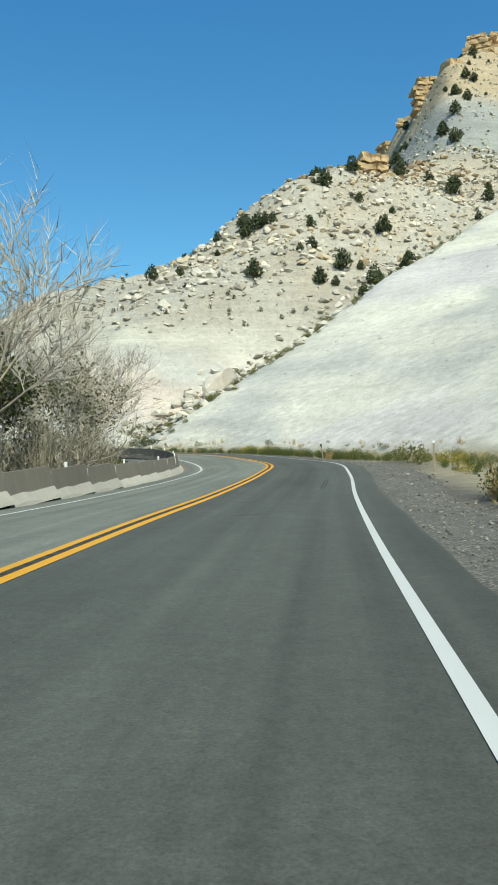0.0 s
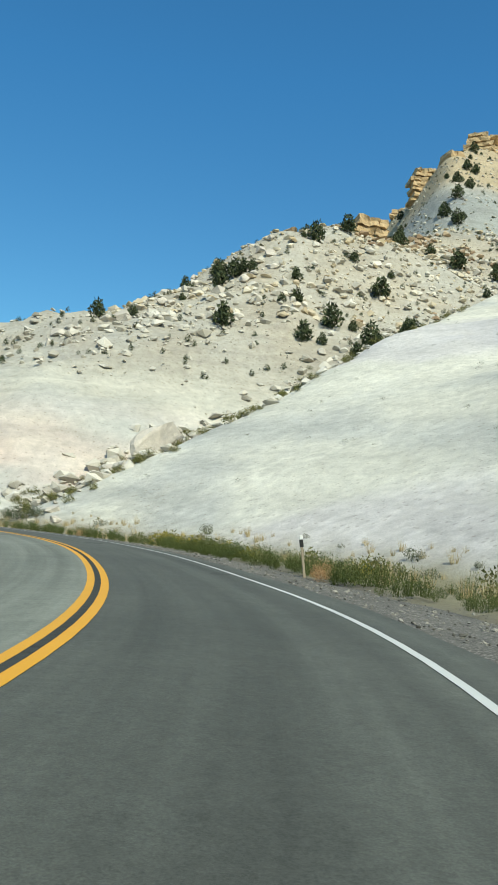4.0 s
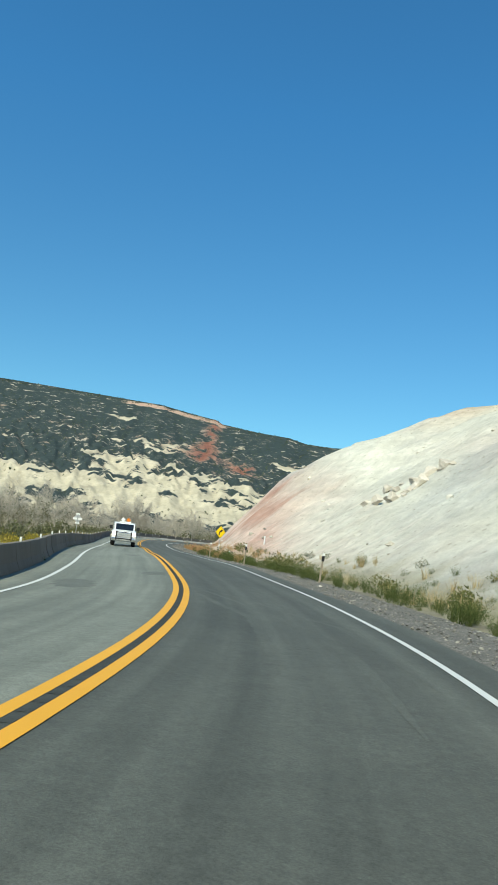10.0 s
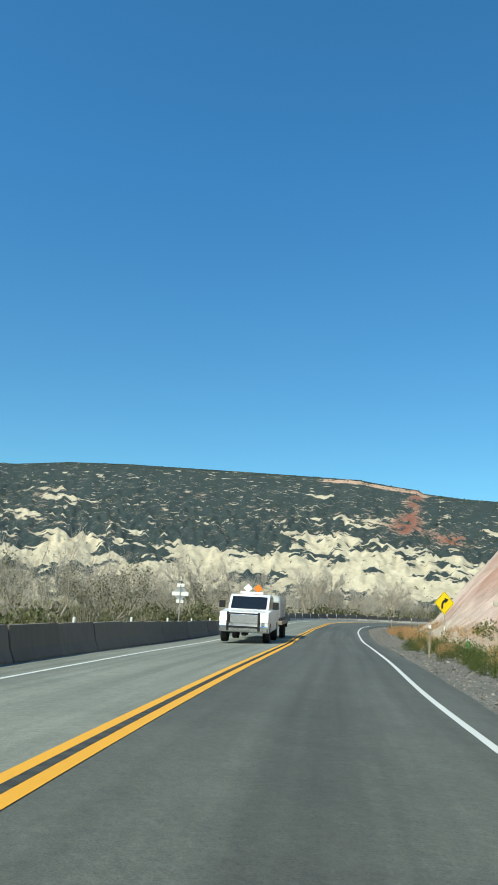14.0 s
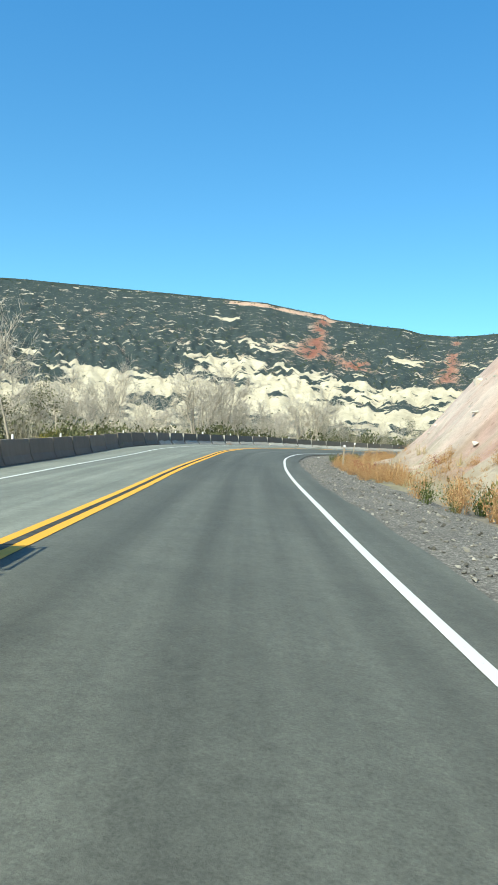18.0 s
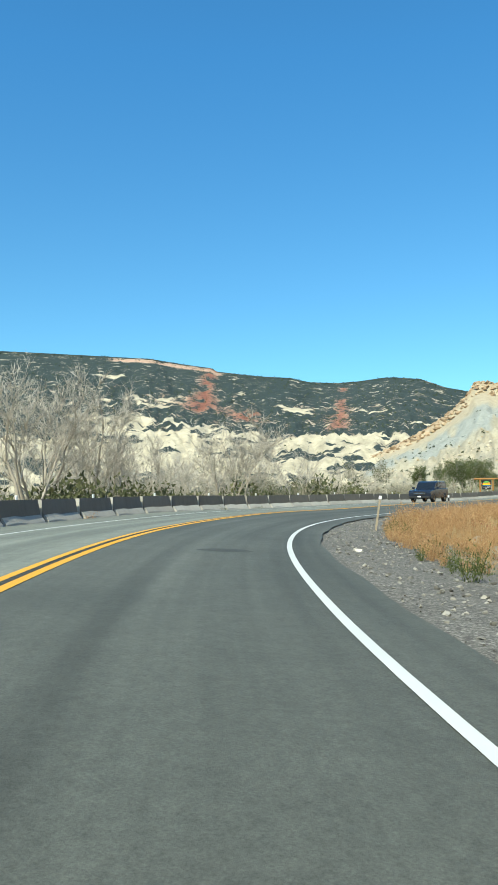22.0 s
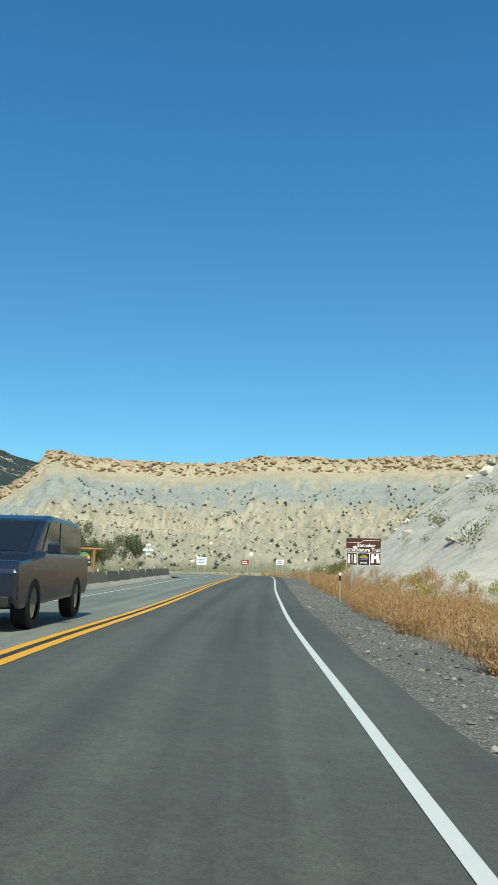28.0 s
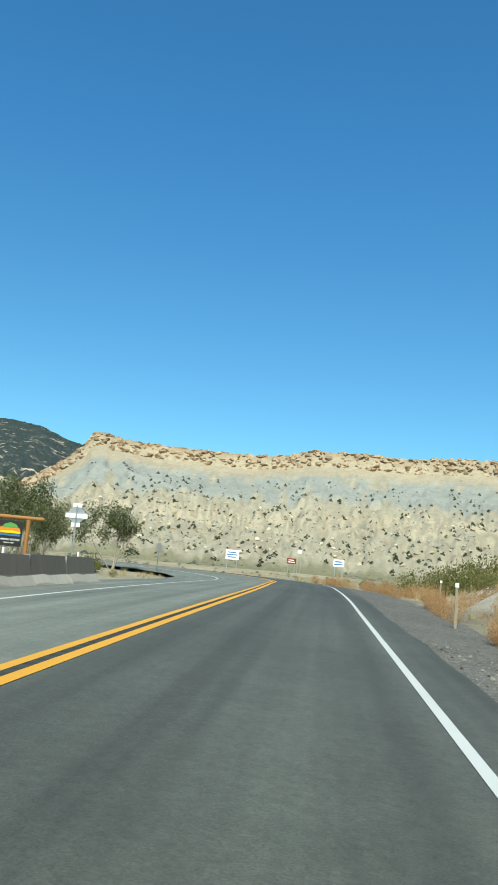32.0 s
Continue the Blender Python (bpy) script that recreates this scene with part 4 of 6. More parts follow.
def brown_sign():
    p = at(333.5, 8.1)
    g = ground_z(p.x, p.y)
    e = empty_at("recreation_sign", facing((p.x, p.y, g - 0.3), math.degrees(heading(314)) + 180) @ Matrix.Diagonal((1.22, 1, 1.22, 1)))
    tagged(e, "brown recreation sign with white lettering on two steel posts", "road sign")
    for x in (-0.5, 0.46):
        bm = bmesh.new()
        pole(bm, x, -0.2, 2.2, 0.045)
        part("post", bm, STEEL, e)
    w, z0, z1, zm = 1.5, 1.58, 2.74, 2.13
    y = -0.06
    bm = bmesh.new()
    plate(bm, rounded(w, z1 - zm, 0.05, 0, (z1 + zm) / 2), 0.02, Matrix.Translation((0, y, 0)))
    top = part("panel", bm, SIGN_BROWN, e, "brown name panel")
    bm = bmesh.new()
    for (xa, za), (xb, zb) in (((-0.72, 2.555), (-0.1, 2.555)), ((-0.1, 2.555), (0.0, 2.655)), ((0.0, 2.655), (0.72, 2.64))):
        plate(bm, [(xa, za - 0.008), (xb, zb - 0.008), (xb, zb + 0.008), (xa, za + 0.008)], 0.004, Matrix.Translation((0, y - 0.012, 0)))
    part("mountain_line", bm, SIGN_WHITE, e)
    words("Steinaker", 0.21, SIGN_WHITE, e, 0.12, 2.43, y - 0.014, 0.004)
    words("Nature Trail", 0.21, SIGN_WHITE, e, 0.2, 2.235, y - 0.014, 0.004)
    bm = bmesh.new()
    plate(bm, [(-0.48, 2.35), (-0.35, 2.27), (-0.35, 2.32), (-0.29, 2.32), (-0.29, 2.38), (-0.35, 2.38), (-0.35, 2.43)], 0.004, Matrix.Translation((0, y - 0.013, 0)))
    part("arrow", bm, SIGN_WHITE, e)
    bm = bmesh.new()
    plate(bm, rounded(0.50, 0.16, 0.02, -0.49, 2.215), 0.008, Matrix.Translation((0, y - 0.016, 0)))
    sh = part("closed_plate", bm, SIGN_WHITE, e)
    bm = bmesh.new()
    plate(bm, rounded(0.475, 0.135, 0.015, -0.49, 2.215), 0.008, Matrix.Translation((0, y - 0.019, 0)))
    part("closed_face", bm, SIGN_BROWN, e)
    words("CLOSED", 0.125, SIGN_WHITE, e, -0.49, 2.212, y - 0.026, 0.002)
    for k, xc in enumerate((-0.5, 0.0, 0.5)):
        bm = bmesh.new()
        plate(bm, rounded(0.5, 0.53, 0.03, xc, 1.845), 0.02, Matrix.Translation((0, y, 0)))
        part("pictogram_panel", bm, SIGN_WHITE, e)
        bm = bmesh.new()
        plate(bm, rounded(0.475, 0.505, 0.03, xc, 1.845), 0.02, Matrix.Translation((0, y - 0.004, 0)))
        part("pictogram_face", bm, (SIGN_BROWN, BLACK, SIGN_BROWN)[k], e)
        bm = bmesh.new()
        mt = Matrix.Translation((0, y - 0.016, 0))
        if k == 0:
            for xx, ww in ((-0.14, 0.10), (0.0, 0.03), (0.14, 0.10)):
                plate(bm, rounded(ww, 0.38, 0.014, xc + xx, 1.845), 0.004, mt)
        elif k == 2:
            for q in (-1, 1):
                plate(bm, [(xc + q * 0.04, 2.06), (xc + q * 0.16, 2.06), (xc + q * 0.20, 1.68), (xc + q * 0.06, 1.68)], 0.004, mt)
            box(bm, (xc - 0.06, y - 0.018, 1.85), (xc + 0.06, y - 0.014, 1.98))
        else:
            for zz in (1.67, 1.71):
                plate(bm, rounded(0.3, 0.022, 0.005, xc, zz), 0.004, mt)
        part("pictogram", bm, SIGN_WHITE, e)
        if k == 1:
            for zz, hh, mm, ww in ((1.98, 0.09, SIGN_GREEN, 0.34), (1.92, 0.08, SIGN_ORANGE, 0.42), (1.83, 0.05, SIGN_BLUE, 0.42)):
                bm = bmesh.new()
                plate(bm, [(xc - ww / 2, zz - hh / 2), (xc + ww / 2, zz - hh / 2), (xc + ww * 0.3, zz + hh / 2), (xc - ww * 0.2, zz + hh / 2)], 0.004, mt)
                part("picture_band", bm, mm, e)


def log_board():
    x, y = BOARD
    g = ground_z(x, y)
    e = empty_at("welcome_board", facing((x, y, g + 0.75), -62) @ Matrix.Diagonal((0.72, 0.72, 0.72, 1)))
    tagged(e, "log-framed welcome board with a dark painted panel", "sign board")
    for q in (-1.55, 1.55):
        bm = bmesh.new()
        rod(bm, (q, 0, -1.6), (q, 0, 3.35), 0.2, 0.18, 12)
        part("log_post", bm, TIMBER, e)
    bm = bmesh.new()
    rod(bm, (-2.9, 0, 3.5), (2.9, 0, 3.5), 0.19, 0.17, 12)
    part("log_beam", bm, TIMBER, e)
    bm = bmesh.new()
    box(bm, (-1.1, -0.06, 0.85), (1.1, 0.06, 3.15), bevel=0.02)
    part("panel", bm, BLACK, e, "dark painted panel")
    mt = Matrix.Translation((0, -0.075, 0))
    for pts, mm in (([(-0.8, 2.5), (0.8, 2.5), (0.5, 2.85), (0.0, 3.0), (-0.5, 2.85)], SIGN_GREEN), ([(-0.95, 2.2), (0.95, 2.2), (0.85, 2.5), (0.3, 2.65), (-0.2, 2.5), (-0.85, 2.6)], SIGN_ORANGE),
                    ([(-0.95, 2.02), (0.95, 2.02), (0.95, 2.2), (0.2, 2.28), (-0.95, 2.2)], SIGN_YELLOW), ([(-0.95, 1.78), (0.95, 1.78), (0.95, 1.96), (-0.95, 1.96)], SIGN_BLUE)):
        bm = bmesh.new()
        plate(bm, pts, 0.006, mt)
        part("picture_band", bm, mm, e)
    words("FLAMING GORGE", 0.25, SIGN_WHITE, e, 0, 1.45, -0.08, 0.003)
    words("COUNTRY", 0.2, SIGN_WHITE, e, 0, 1.15, -0.08, 0.003)


def panel_sign(x, y, towards, w, h, z, face, bars, label, name="road_sign", bar_mat=None):
    g = ground_z(x, y)
    e = empty_at(name, facing((x, y, g), towards))
    tagged(e, label, "road sign")
    for q in (-w * 0.36, w * 0.36):
        bm = bmesh.new()
        pole(bm, q, -0.2, z, 0.05)
        part("post", bm, STEEL, e)
    bm = bmesh.new()
    plate(bm, rounded(w, h, 0.06, 0, z), 0.03, Matrix.Translation((0, -0.08, 0)))
    part("panel", bm, face, e)
    if bars:
        for k in range(bars):
            bm = bmesh.new()
            zz = z + h * (0.36 - 0.72 * (k + 0.5) / bars + 0.0)
            plate(bm, rounded(w * (0.62 + 0.16 * (k % 2)), h * 0.32 / bars, 0.01, -w * 0.03, zz), 0.006, Matrix.Translation((0, -0.1, 0)))
            part("line_of_writing", bm, bar_mat or SIGN_BLUE, e)
    return e


BOARD = (-181.8, 267.8)
curve_sign()
p = at(197.7, -6.1)
sign_back(p.x, p.y, math.degrees(heading(198)) + 180, 2.6, "bare metal back of a diamond sign on a steel post", size=0.43)
p = at(362.4, -7.9)
sign_back(p.x, p.y, math.degrees(heading(350)) + 180, 2.75, "bare metal sign back with white crossbar beside the barrier", size=0.47)
brown_sign()
log_board()
panel_sign(-191.8, 330.4, -70, 1.9, 1.4, 2.7, SIGN_WHITE, 3, "blue and white information sign on two posts beside the junction")
panel_sign(-172.8, 317.9, -75, 1.3, 0.85, 2.6, SIGN_WHITE, 2, "white and blue guide sign on two posts")
panel_sign(-212, 419.3, -70, 2.3, 1.4, 3.7, SIGN_RED, 2, "low dark red entrance sign with pale lettering", bar_mat=SIGN_WHITE)
panel_sign(-214, 432, -75, 1.2, 1.0, 6.4, SIGN_WHITE, 0, "small plain white board on posts far off")


def stop_back(x, y):
    g = ground_z(x, y)
    e = empty_at("stop_sign", facing((x, y, g), 340))
    tagged(e, "octagonal stop sign seen from behind on a thin steel post", "road sign")
    bm = bmesh.new()
    pole(bm, 0, -0.1, 2.7)
    part("post", bm, STEEL, e)
    bm = bmesh.new()
    plate(bm, disc(0.40, 8, 0, 2.4), 0.012, Matrix.Translation((0, -0.05, 0)))
    part("panel", bm, SIGN_BACK, e)


stop_back(-180.6, 286.5)
for x, y, mat, hh, what in ((-69.5, 131.5, SIGN_WHITE, 0.75, "short white utility marker post"), (-68.5, 126.4, SIGN_GREEN, 0.8, "short pale green utility marker post")):
    g = ground_z(x, y)
    e = empty_at("utility_marker", Matrix.Translation((x, y, g - 0.05)))
    tagged(e, what + " among the weeds", "marker post")
    bm = bmesh.new()
    box(bm, (-0.05, -0.05, 0), (0.05, 0.05, hh), bevel=0.015)
    part("post", bm, mat, e)
    bm = bmesh.new()
    box(bm, (-0.056, -0.056, hh - 0.02), (0.056, 0.056, hh + 0.05), bevel=0.015)
    part("cap", bm, WHITE, e)


# ---- vehicles ----
def wheel(parent, x, y, r=0.40, w=0.26, rim=CHROME):
    bm = bmesh.new()
    prof = [(-w / 2, r * 0.62), (-w / 2, r * 0.93), (-w * 0.36, r), (w * 0.36, r), (w / 2, r * 0.93), (w / 2, r * 0.62)]
    n = 22
    rings = [[bm.verts.new((x + math.cos(a) * rr, y + o, r + math.sin(a) * rr)) for o, rr in prof] for a in (2 * math.pi * k / n for k in range(n))]
    for k in range(n):
        for j in range(len(prof) - 1):
            bm.faces.new((rings[k][j], rings[k][j + 1], rings[(k + 1) % n][j + 1], rings[(k + 1) % n][j]))
    bmesh.ops.recalc_face_normals(bm, faces=bm.faces)
    t = part("wheel", bm, RUBBER, parent, "black rubber tyre")
    bm = bmesh.new()
    rod(bm, (x, y - w * 0.42, r), (x, y + w * 0.42, r), r * 0.63, r * 0.63, 20)
    part("rim", bm, rim, t)
    return t


def vehicle_pose(s, d):
    p = at(s, d)
    return Matrix.Translation(p) @ Matrix.Rotation(heading(s) + math.pi, 4, "Z")


def side_glass(parent, outline, y):
    bm = bmesh.new()
    m = Matrix.Translation((0, y, 0))
    plate(bm, outline, 0.012, m)
    part("side_window", bm, GLASS_DARK, parent)


def front_plate(name, parent, mat, x, y0, y1, z0, z1, lean=0.0, thick=0.03, bevel=0.01, label=""):
    bm = bmesh.new()
    b = box(bm, (x - thick, y0, z0), (x + thick, y1, z1), bevel=bevel)
    for v in bm.verts:
        v.co.x -= (v.co.z - z0) * lean
    return part(name, bm, mat, parent, label)


def pickup():
    """x points forwards; the nose is at x = 0."""
    e = empty_at("pickup_truck", vehicle_pose(188.5, -1.75))
    tagged(e, "white crew-cab pickup truck with a black grille guard and lit headlamps", "truck")
    extrude("body", [(-0.05, 0.55), (-0.02, 1.05), (-0.12, 1.22), (-1.35, 1.30), (-1.45, 1.32), (-4.0, 1.35), (-5.9, 1.33), (-5.95, 0.6), (-5.4, 0.5), (-0.3, 0.42)], 1.98, CAR_WHITE, e, bevel=0.05)
    extrude("cab", [(-1.45, 1.30), (-2.15, 1.88), (-2.5, 1.96), (-3.7, 1.96), (-4.0, 1.82), (-4.1, 1.32)], 1.72, CAR_WHITE, e, bevel=0.07)
    front_plate("windscreen", e, GLASS_DARK, -1.50, -0.74, 0.74, 1.36, 1.86, 1.18, 0.025)
    for q in (-1, 1):
        side_glass(e, [(-2.0, 1.38), (-2.3, 1.84), (-2.95, 1.88), (-2.95, 1.38)], q * 0.866)
        side_glass(e, [(-3.05, 1.38), (-3.05, 1.88), (-3.7, 1.86), (-3.8, 1.38)], q * 0.866)
        hl = front_plate("headlamp", e, LAMP_ON, -0.05, q * 0.80 - 0.17, q * 0.80 + 0.17, 0.86, 1.10, 0.05, 0.05, 0.02)
        bm = bmesh.new()
        box(bm, (-1.75, q * 1.0 - (0 if q > 0 else 0.26), 1.36), (-1.62, q * 1.0 + (0.26 if q > 0 else 0), 1.66), bevel=0.03)
        part("mirror", bm, BLACK, e)
        for x in (-1.05, -4.75):
            wheel(e, x, q * 0.86, 0.42, 0.28, BLACK)
    front_plate("grille", e, CHROME, 0.0, -0.60, 0.60, 0.78, 1.12, 0.03, 0.03)
    front_plate("bumper", e, CHROME, 0.06, -0.97, 0.97, 0.46, 0.68, 0.0, 0.08, 0.03)
    gd = front_plate("grille_guard", e, BLACK, 0.17, -0.66, 0.66, 0.60, 0.68, 0, 0.03)
    for q in (-0.62, 0.62):
        bm = bmesh.new()
        box(bm, (0.13, q - 0.05, 0.5), (0.2, q + 0.05, 1.22), bevel=0.02)
        part("guard_upright", bm, BLACK, gd)
    bm = bmesh.new()
    rod(bm, (0.16, -0.6, 1.16), (0.16, 0.6, 1.16), 0.03)
    part("guard_rail", bm, BLACK, gd)
    bm = bmesh.new()
    box(bm, (-2.75, -0.5, 1.97), (-2.55, 0.5, 2.07), bevel=0.03)
    part("light_bar", bm, WHITE, e)
    for q, mm in ((-0.2, SIGN_WHITE), (0.25, SIGN_ORANGE)):
        bm = bmesh.new()
        m = Matrix.Translation((-2.9, q, 2.22)) @ Matrix.Rotation(radians(90), 4, "Z") @ Matrix.Rotation(radians(45), 4, "Y")
        plate(bm, [(-0.14, -0.14), (0.14, -0.14), (0.14, 0.14), (-0.14, 0.14)], 0.02, m)
        part("placard", bm, mm, e)


def trailer():
    e = empty_at("flatbed_trailer", vehicle_pose(195.1, -1.75))
    tagged(e, "flatbed trailer with a rusty deck hitched behind a pickup", "trailer")
    bm = bmesh.new()
    box(bm, (-6.6, -1.15, 0.72), (0.0, 1.15, 0.90), bevel=0.02)
    part("deck", bm, POST_WOOD, e)
    bm = bmesh.new()
    for y in (-0.5, 0.5):
        rod(bm, (0.0, y, 0.66), (1.0, 0, 0.6), 0.06)
    part("drawbar", bm, BLACK, e)
    bm = bmesh.new()
    box(bm, (-6.75, -1.1, 0.48), (-6.6, 1.1, 0.72), bevel=0.02)
    part("rear_beam", bm, BLACK, e)
    for x in (-3.4, -4.4):
        for q in (-1, 1):
            wheel(e, x, q * 0.98, 0.36, 0.24, BLACK)
    for x0 in (-1.5, -2.9, -4.3, -5.7):
        t = empty_at("liquid_tank", e.matrix_basis @ Matrix.Translation((x0, 0, 0.90)))
        tagged(t, "white plastic liquid tank in a steel cage on the trailer", "tank", "liquid tanks on the trailer")
        bm = bmesh.new()
        box(bm, (-0.56, -0.95, 0.14), (0.56, 0.95, 1.2), bevel=0.09)
        part("tank_body", bm, TANK, t)
        bm = bmesh.new()
        box(bm, (-0.6, -1.0, 0), (0.6, 1.0, 0.13))
        part("pallet", bm, BLACK, t)
        for z in (0.3, 0.6, 0.9, 1.18):
            bm = bmesh.new()
            for a, b in (((-0.59, -0.98), (0.59, -0.98)), ((0.59, -0.98), (0.59, 0.98)), ((0.59, 0.98), (-0.59, 0.98)), ((-0.59, 0.98), (-0.59, -0.98))):
                rod(bm, (*a, z), (*b, z), 0.014, sides=5)
            part("cage_hoop", bm, STEEL, t)
        for x, y in ((-0.59, -0.98), (0.0, -0.98), (0.59, -0.98), (0.59, 0), (0.59, 0.98), (0, 0.98), (-0.59, 0.98), (-0.59, 0)):
            bm = bmesh.new()
            rod(bm, (x, y, 0.1), (x, y, 1.2), 0.014, sides=5)
            part("cage_bar", bm, STEEL, t)


def suv():
    e = empty_at("suv", vehicle_pose(302.5, -1.75))
    tagged(e, "dark navy sport utility vehicle with lit headlamps", "car")
    extrude("body", [(-0.05, 0.45), (0.0, 0.85), (-0.12, 1.02), (-1.3, 1.12), (-1.5, 1.16), (-4.9, 1.18), (-5.0, 0.6), (-4.8, 0.42), (-0.25, 0.32)], 1.96, CAR_NAVY, e, bevel=0.06)
    extrude("cabin", [(-1.35, 1.12), (-2.0, 1.72), (-2.4, 1.82), (-4.5, 1.80), (-4.85, 1.6), (-4.95, 1.14)], 1.66, CAR_NAVY, e, bevel=0.08)
    front_plate("windscreen", e, GLASS_DARK, -1.42, -0.70, 0.70, 1.18, 1.70, 1.05, 0.025)
    for q in (-1, 1):
        side_glass(e, [(-1.85, 1.2), (-2.2, 1.68), (-2.9, 1.72), (-2.9, 1.2)], q * 0.836)
        side_glass(e, [(-3.0, 1.2), (-3.0, 1.72), (-4.4, 1.68), (-4.6, 1.2)], q * 0.836)
        front_plate("headlamp", e, LAMP_ON, -0.10, q * 0.74 - 0.17, q * 0.74 + 0.17, 0.80, 0.94, 0.2, 0.06, 0.03)
        bm = bmesh.new()
        box(bm, (-1.7, q * 1.0 - (0.02 if q > 0 else 0.2), 1.15), (-1.55, q * 1.0 + (0.2 if q > 0 else 0.02), 1.32), bevel=0.03)
        part("mirror", bm, CAR_NAVY, e)
        for x in (-0.95, -3.95):
            wheel(e, x, q * 0.86, 0.39, 0.26)
    front_plate("grille", e, BLACK, 0.02, -0.52, 0.52, 0.66, 0.90, 0.05, 0.02)
    bm = bmesh.new()
    rod(bm, (0.04, -0.5, 0.78), (0.04, 0.5, 0.78), 0.025)
    part("grille_bar", bm, CHROME, e)
    front_plate("bumper", e, BLACK, 0.02, -0.9, 0.9, 0.36, 0.52, 0, 0.06, 0.03)
    bm = bmesh.new()
    box(bm, (0.07, -0.15, 0.44), (0.09, 0.15, 0.56))
    part("number_plate", bm, SIGN_WHITE, e)


pickup()
trailer()
suv()

# ---- plants and stones ----
gen = np.random.default_rng(5)
BARK = simple("grey_bark", (0.36, 0.32, 0.26), 0.95, 0, 0.3, 6, 0.01)
TWIG = island_material("bare_twigs", (0.27, 0.245, 0.205), (0.56, 0.52, 0.45))
LEAF_GREEN = island_material("cottonwood_leaves", (0.05, 0.075, 0.025), (0.14, 0.16, 0.055), through_light=0.25)
LEAF_DULL = island_material("dull_leaves", (0.07, 0.085, 0.04), (0.17, 0.17, 0.085), through_light=0.2)
JUNIPER = island_material("juniper_needles", (0.025, 0.038, 0.018), (0.085, 0.10, 0.045))
SAGE = island_material("sage_leaves", (0.10, 0.11, 0.07), (0.24, 0.235, 0.155))
THICKET = island_material("grey_thicket", (0.15, 0.14, 0.10), (0.38, 0.35, 0.275))
YELLOW_BUSH = island_material("rabbitbrush_flowers", (0.15, 0.14, 0.035), (0.46, 0.36, 0.05), through_light=0.2)
OLIVE_BUSH = island_material("olive_brush", (0.075, 0.09, 0.025), (0.22, 0.20, 0.075), through_light=0.2)
RUST_WEED = island_material("rust_weeds", (0.30, 0.16, 0.07), (0.56, 0.37, 0.19), through_light=0.2)
CRIMSON_WEED = island_material("crimson_weeds", (0.16, 0.02, 0.025), (0.32, 0.07, 0.05), through_light=0.2)
GREEN_WEED = island_material("green_weeds", (0.045, 0.07, 0.018), (0.14, 0.16, 0.05), through_light=0.25)
DRY_GRASS = island_material("dry_grass", (0.34, 0.26, 0.13), (0.58, 0.48, 0.28), through_light=0.2)
PALE_STONE = island_material("pale_stones", (0.36, 0.33, 0.27), (0.62, 0.58, 0.50))
TAN_STONE = island_material("tan_stones", (0.40, 0.32, 0.20), (0.66, 0.60, 0.48))
RIM_STONE = island_material("caprock_blocks", (0.24, 0.165, 0.10), (0.46, 0.35, 0.23))
GRAVEL = island_material("road_gravel", (0.07, 0.066, 0.055), (0.34, 0.32, 0.27))
BOULDER = simple("boulder_rock", (0.52, 0.47, 0.40), 0.95, 0, 0.3, 0.7, 0.12, per_object=0.12)


def stuff(name, tris, material, label, category):
    """Joins loose triangles, an array (n, 3, 3), into one object."""
    n = len(tris)
    me = bpy.data.meshes.new(name)
    me.vertices.add(n * 3)
    me.vertices.foreach_set("co", np.asarray(tris, np.float32).ravel())
    me.loops.add(n * 3)
    me.loops.foreach_set("vertex_index", np.arange(n * 3, dtype=np.int32))
    me.polygons.add(n)
    me.polygons.foreach_set("loop_start", np.arange(0, n * 3, 3, dtype=np.int32))
    me.update(calc_edges=True)
    me.materials.append(material)
    ob = new(name, me)
    if label:
        tagged(ob, label, category, kind="stuff")
    return ob


def leaf_cloud(n, centres, radii, size, upright=0.0, shell=0.55):
    """Small leaf triangles filling ellipsoid lobes, denser near their skins."""
    k = gen.integers(0, len(centres), n)
    v = gen.normal(size=(n, 3))
    v /= np.linalg.norm(v, axis=1)[:, None]
    r = shell + (1 - shell) * gen.random(n) ** 0.6
    p = np.array(centres)[k] + v * r[:, None] * np.array(radii)[k]
    a, b = gen.normal(size=(n, 3)), gen.normal(size=(n, 3))
    a[:, 2] += upright * np.abs(gen.normal(size=n)) * 3
    a /= np.linalg.norm(a, axis=1)[:, None]
    b -= a * (a * b).sum(1)[:, None]
    b /= np.linalg.norm(b, axis=1)[:, None]
    s = size * (0.6 + 0.8 * gen.random(n))[:, None]
    return np.stack([p - b * s * 0.45, p + b * s * 0.45, p + a * s * 1.3], 1)


def tuft(n, radius, height, width, spread=0.6):
    """Blades rising from a small base and leaning outwards."""
    an = gen.random(n) * 2 * np.pi
    r = radius * 0.35 * np.sqrt(gen.random(n))
    base = np.stack([np.cos(an) * r, np.sin(an) * r, np.zeros(n)], 1)
    h = height * (0.5 + 0.6 * gen.random(n))
    out = radius * spread * gen.random(n)
    a2 = an + gen.normal(size=n) * 0.5
    tip = base + np.stack([np.cos(a2) * out, np.sin(a2) * out, h], 1)
    side = np.stack([-np.sin(a2), np.cos(a2), np.zeros(n)], 1) * width
    return np.stack([base - side, base + side, tip], 1)


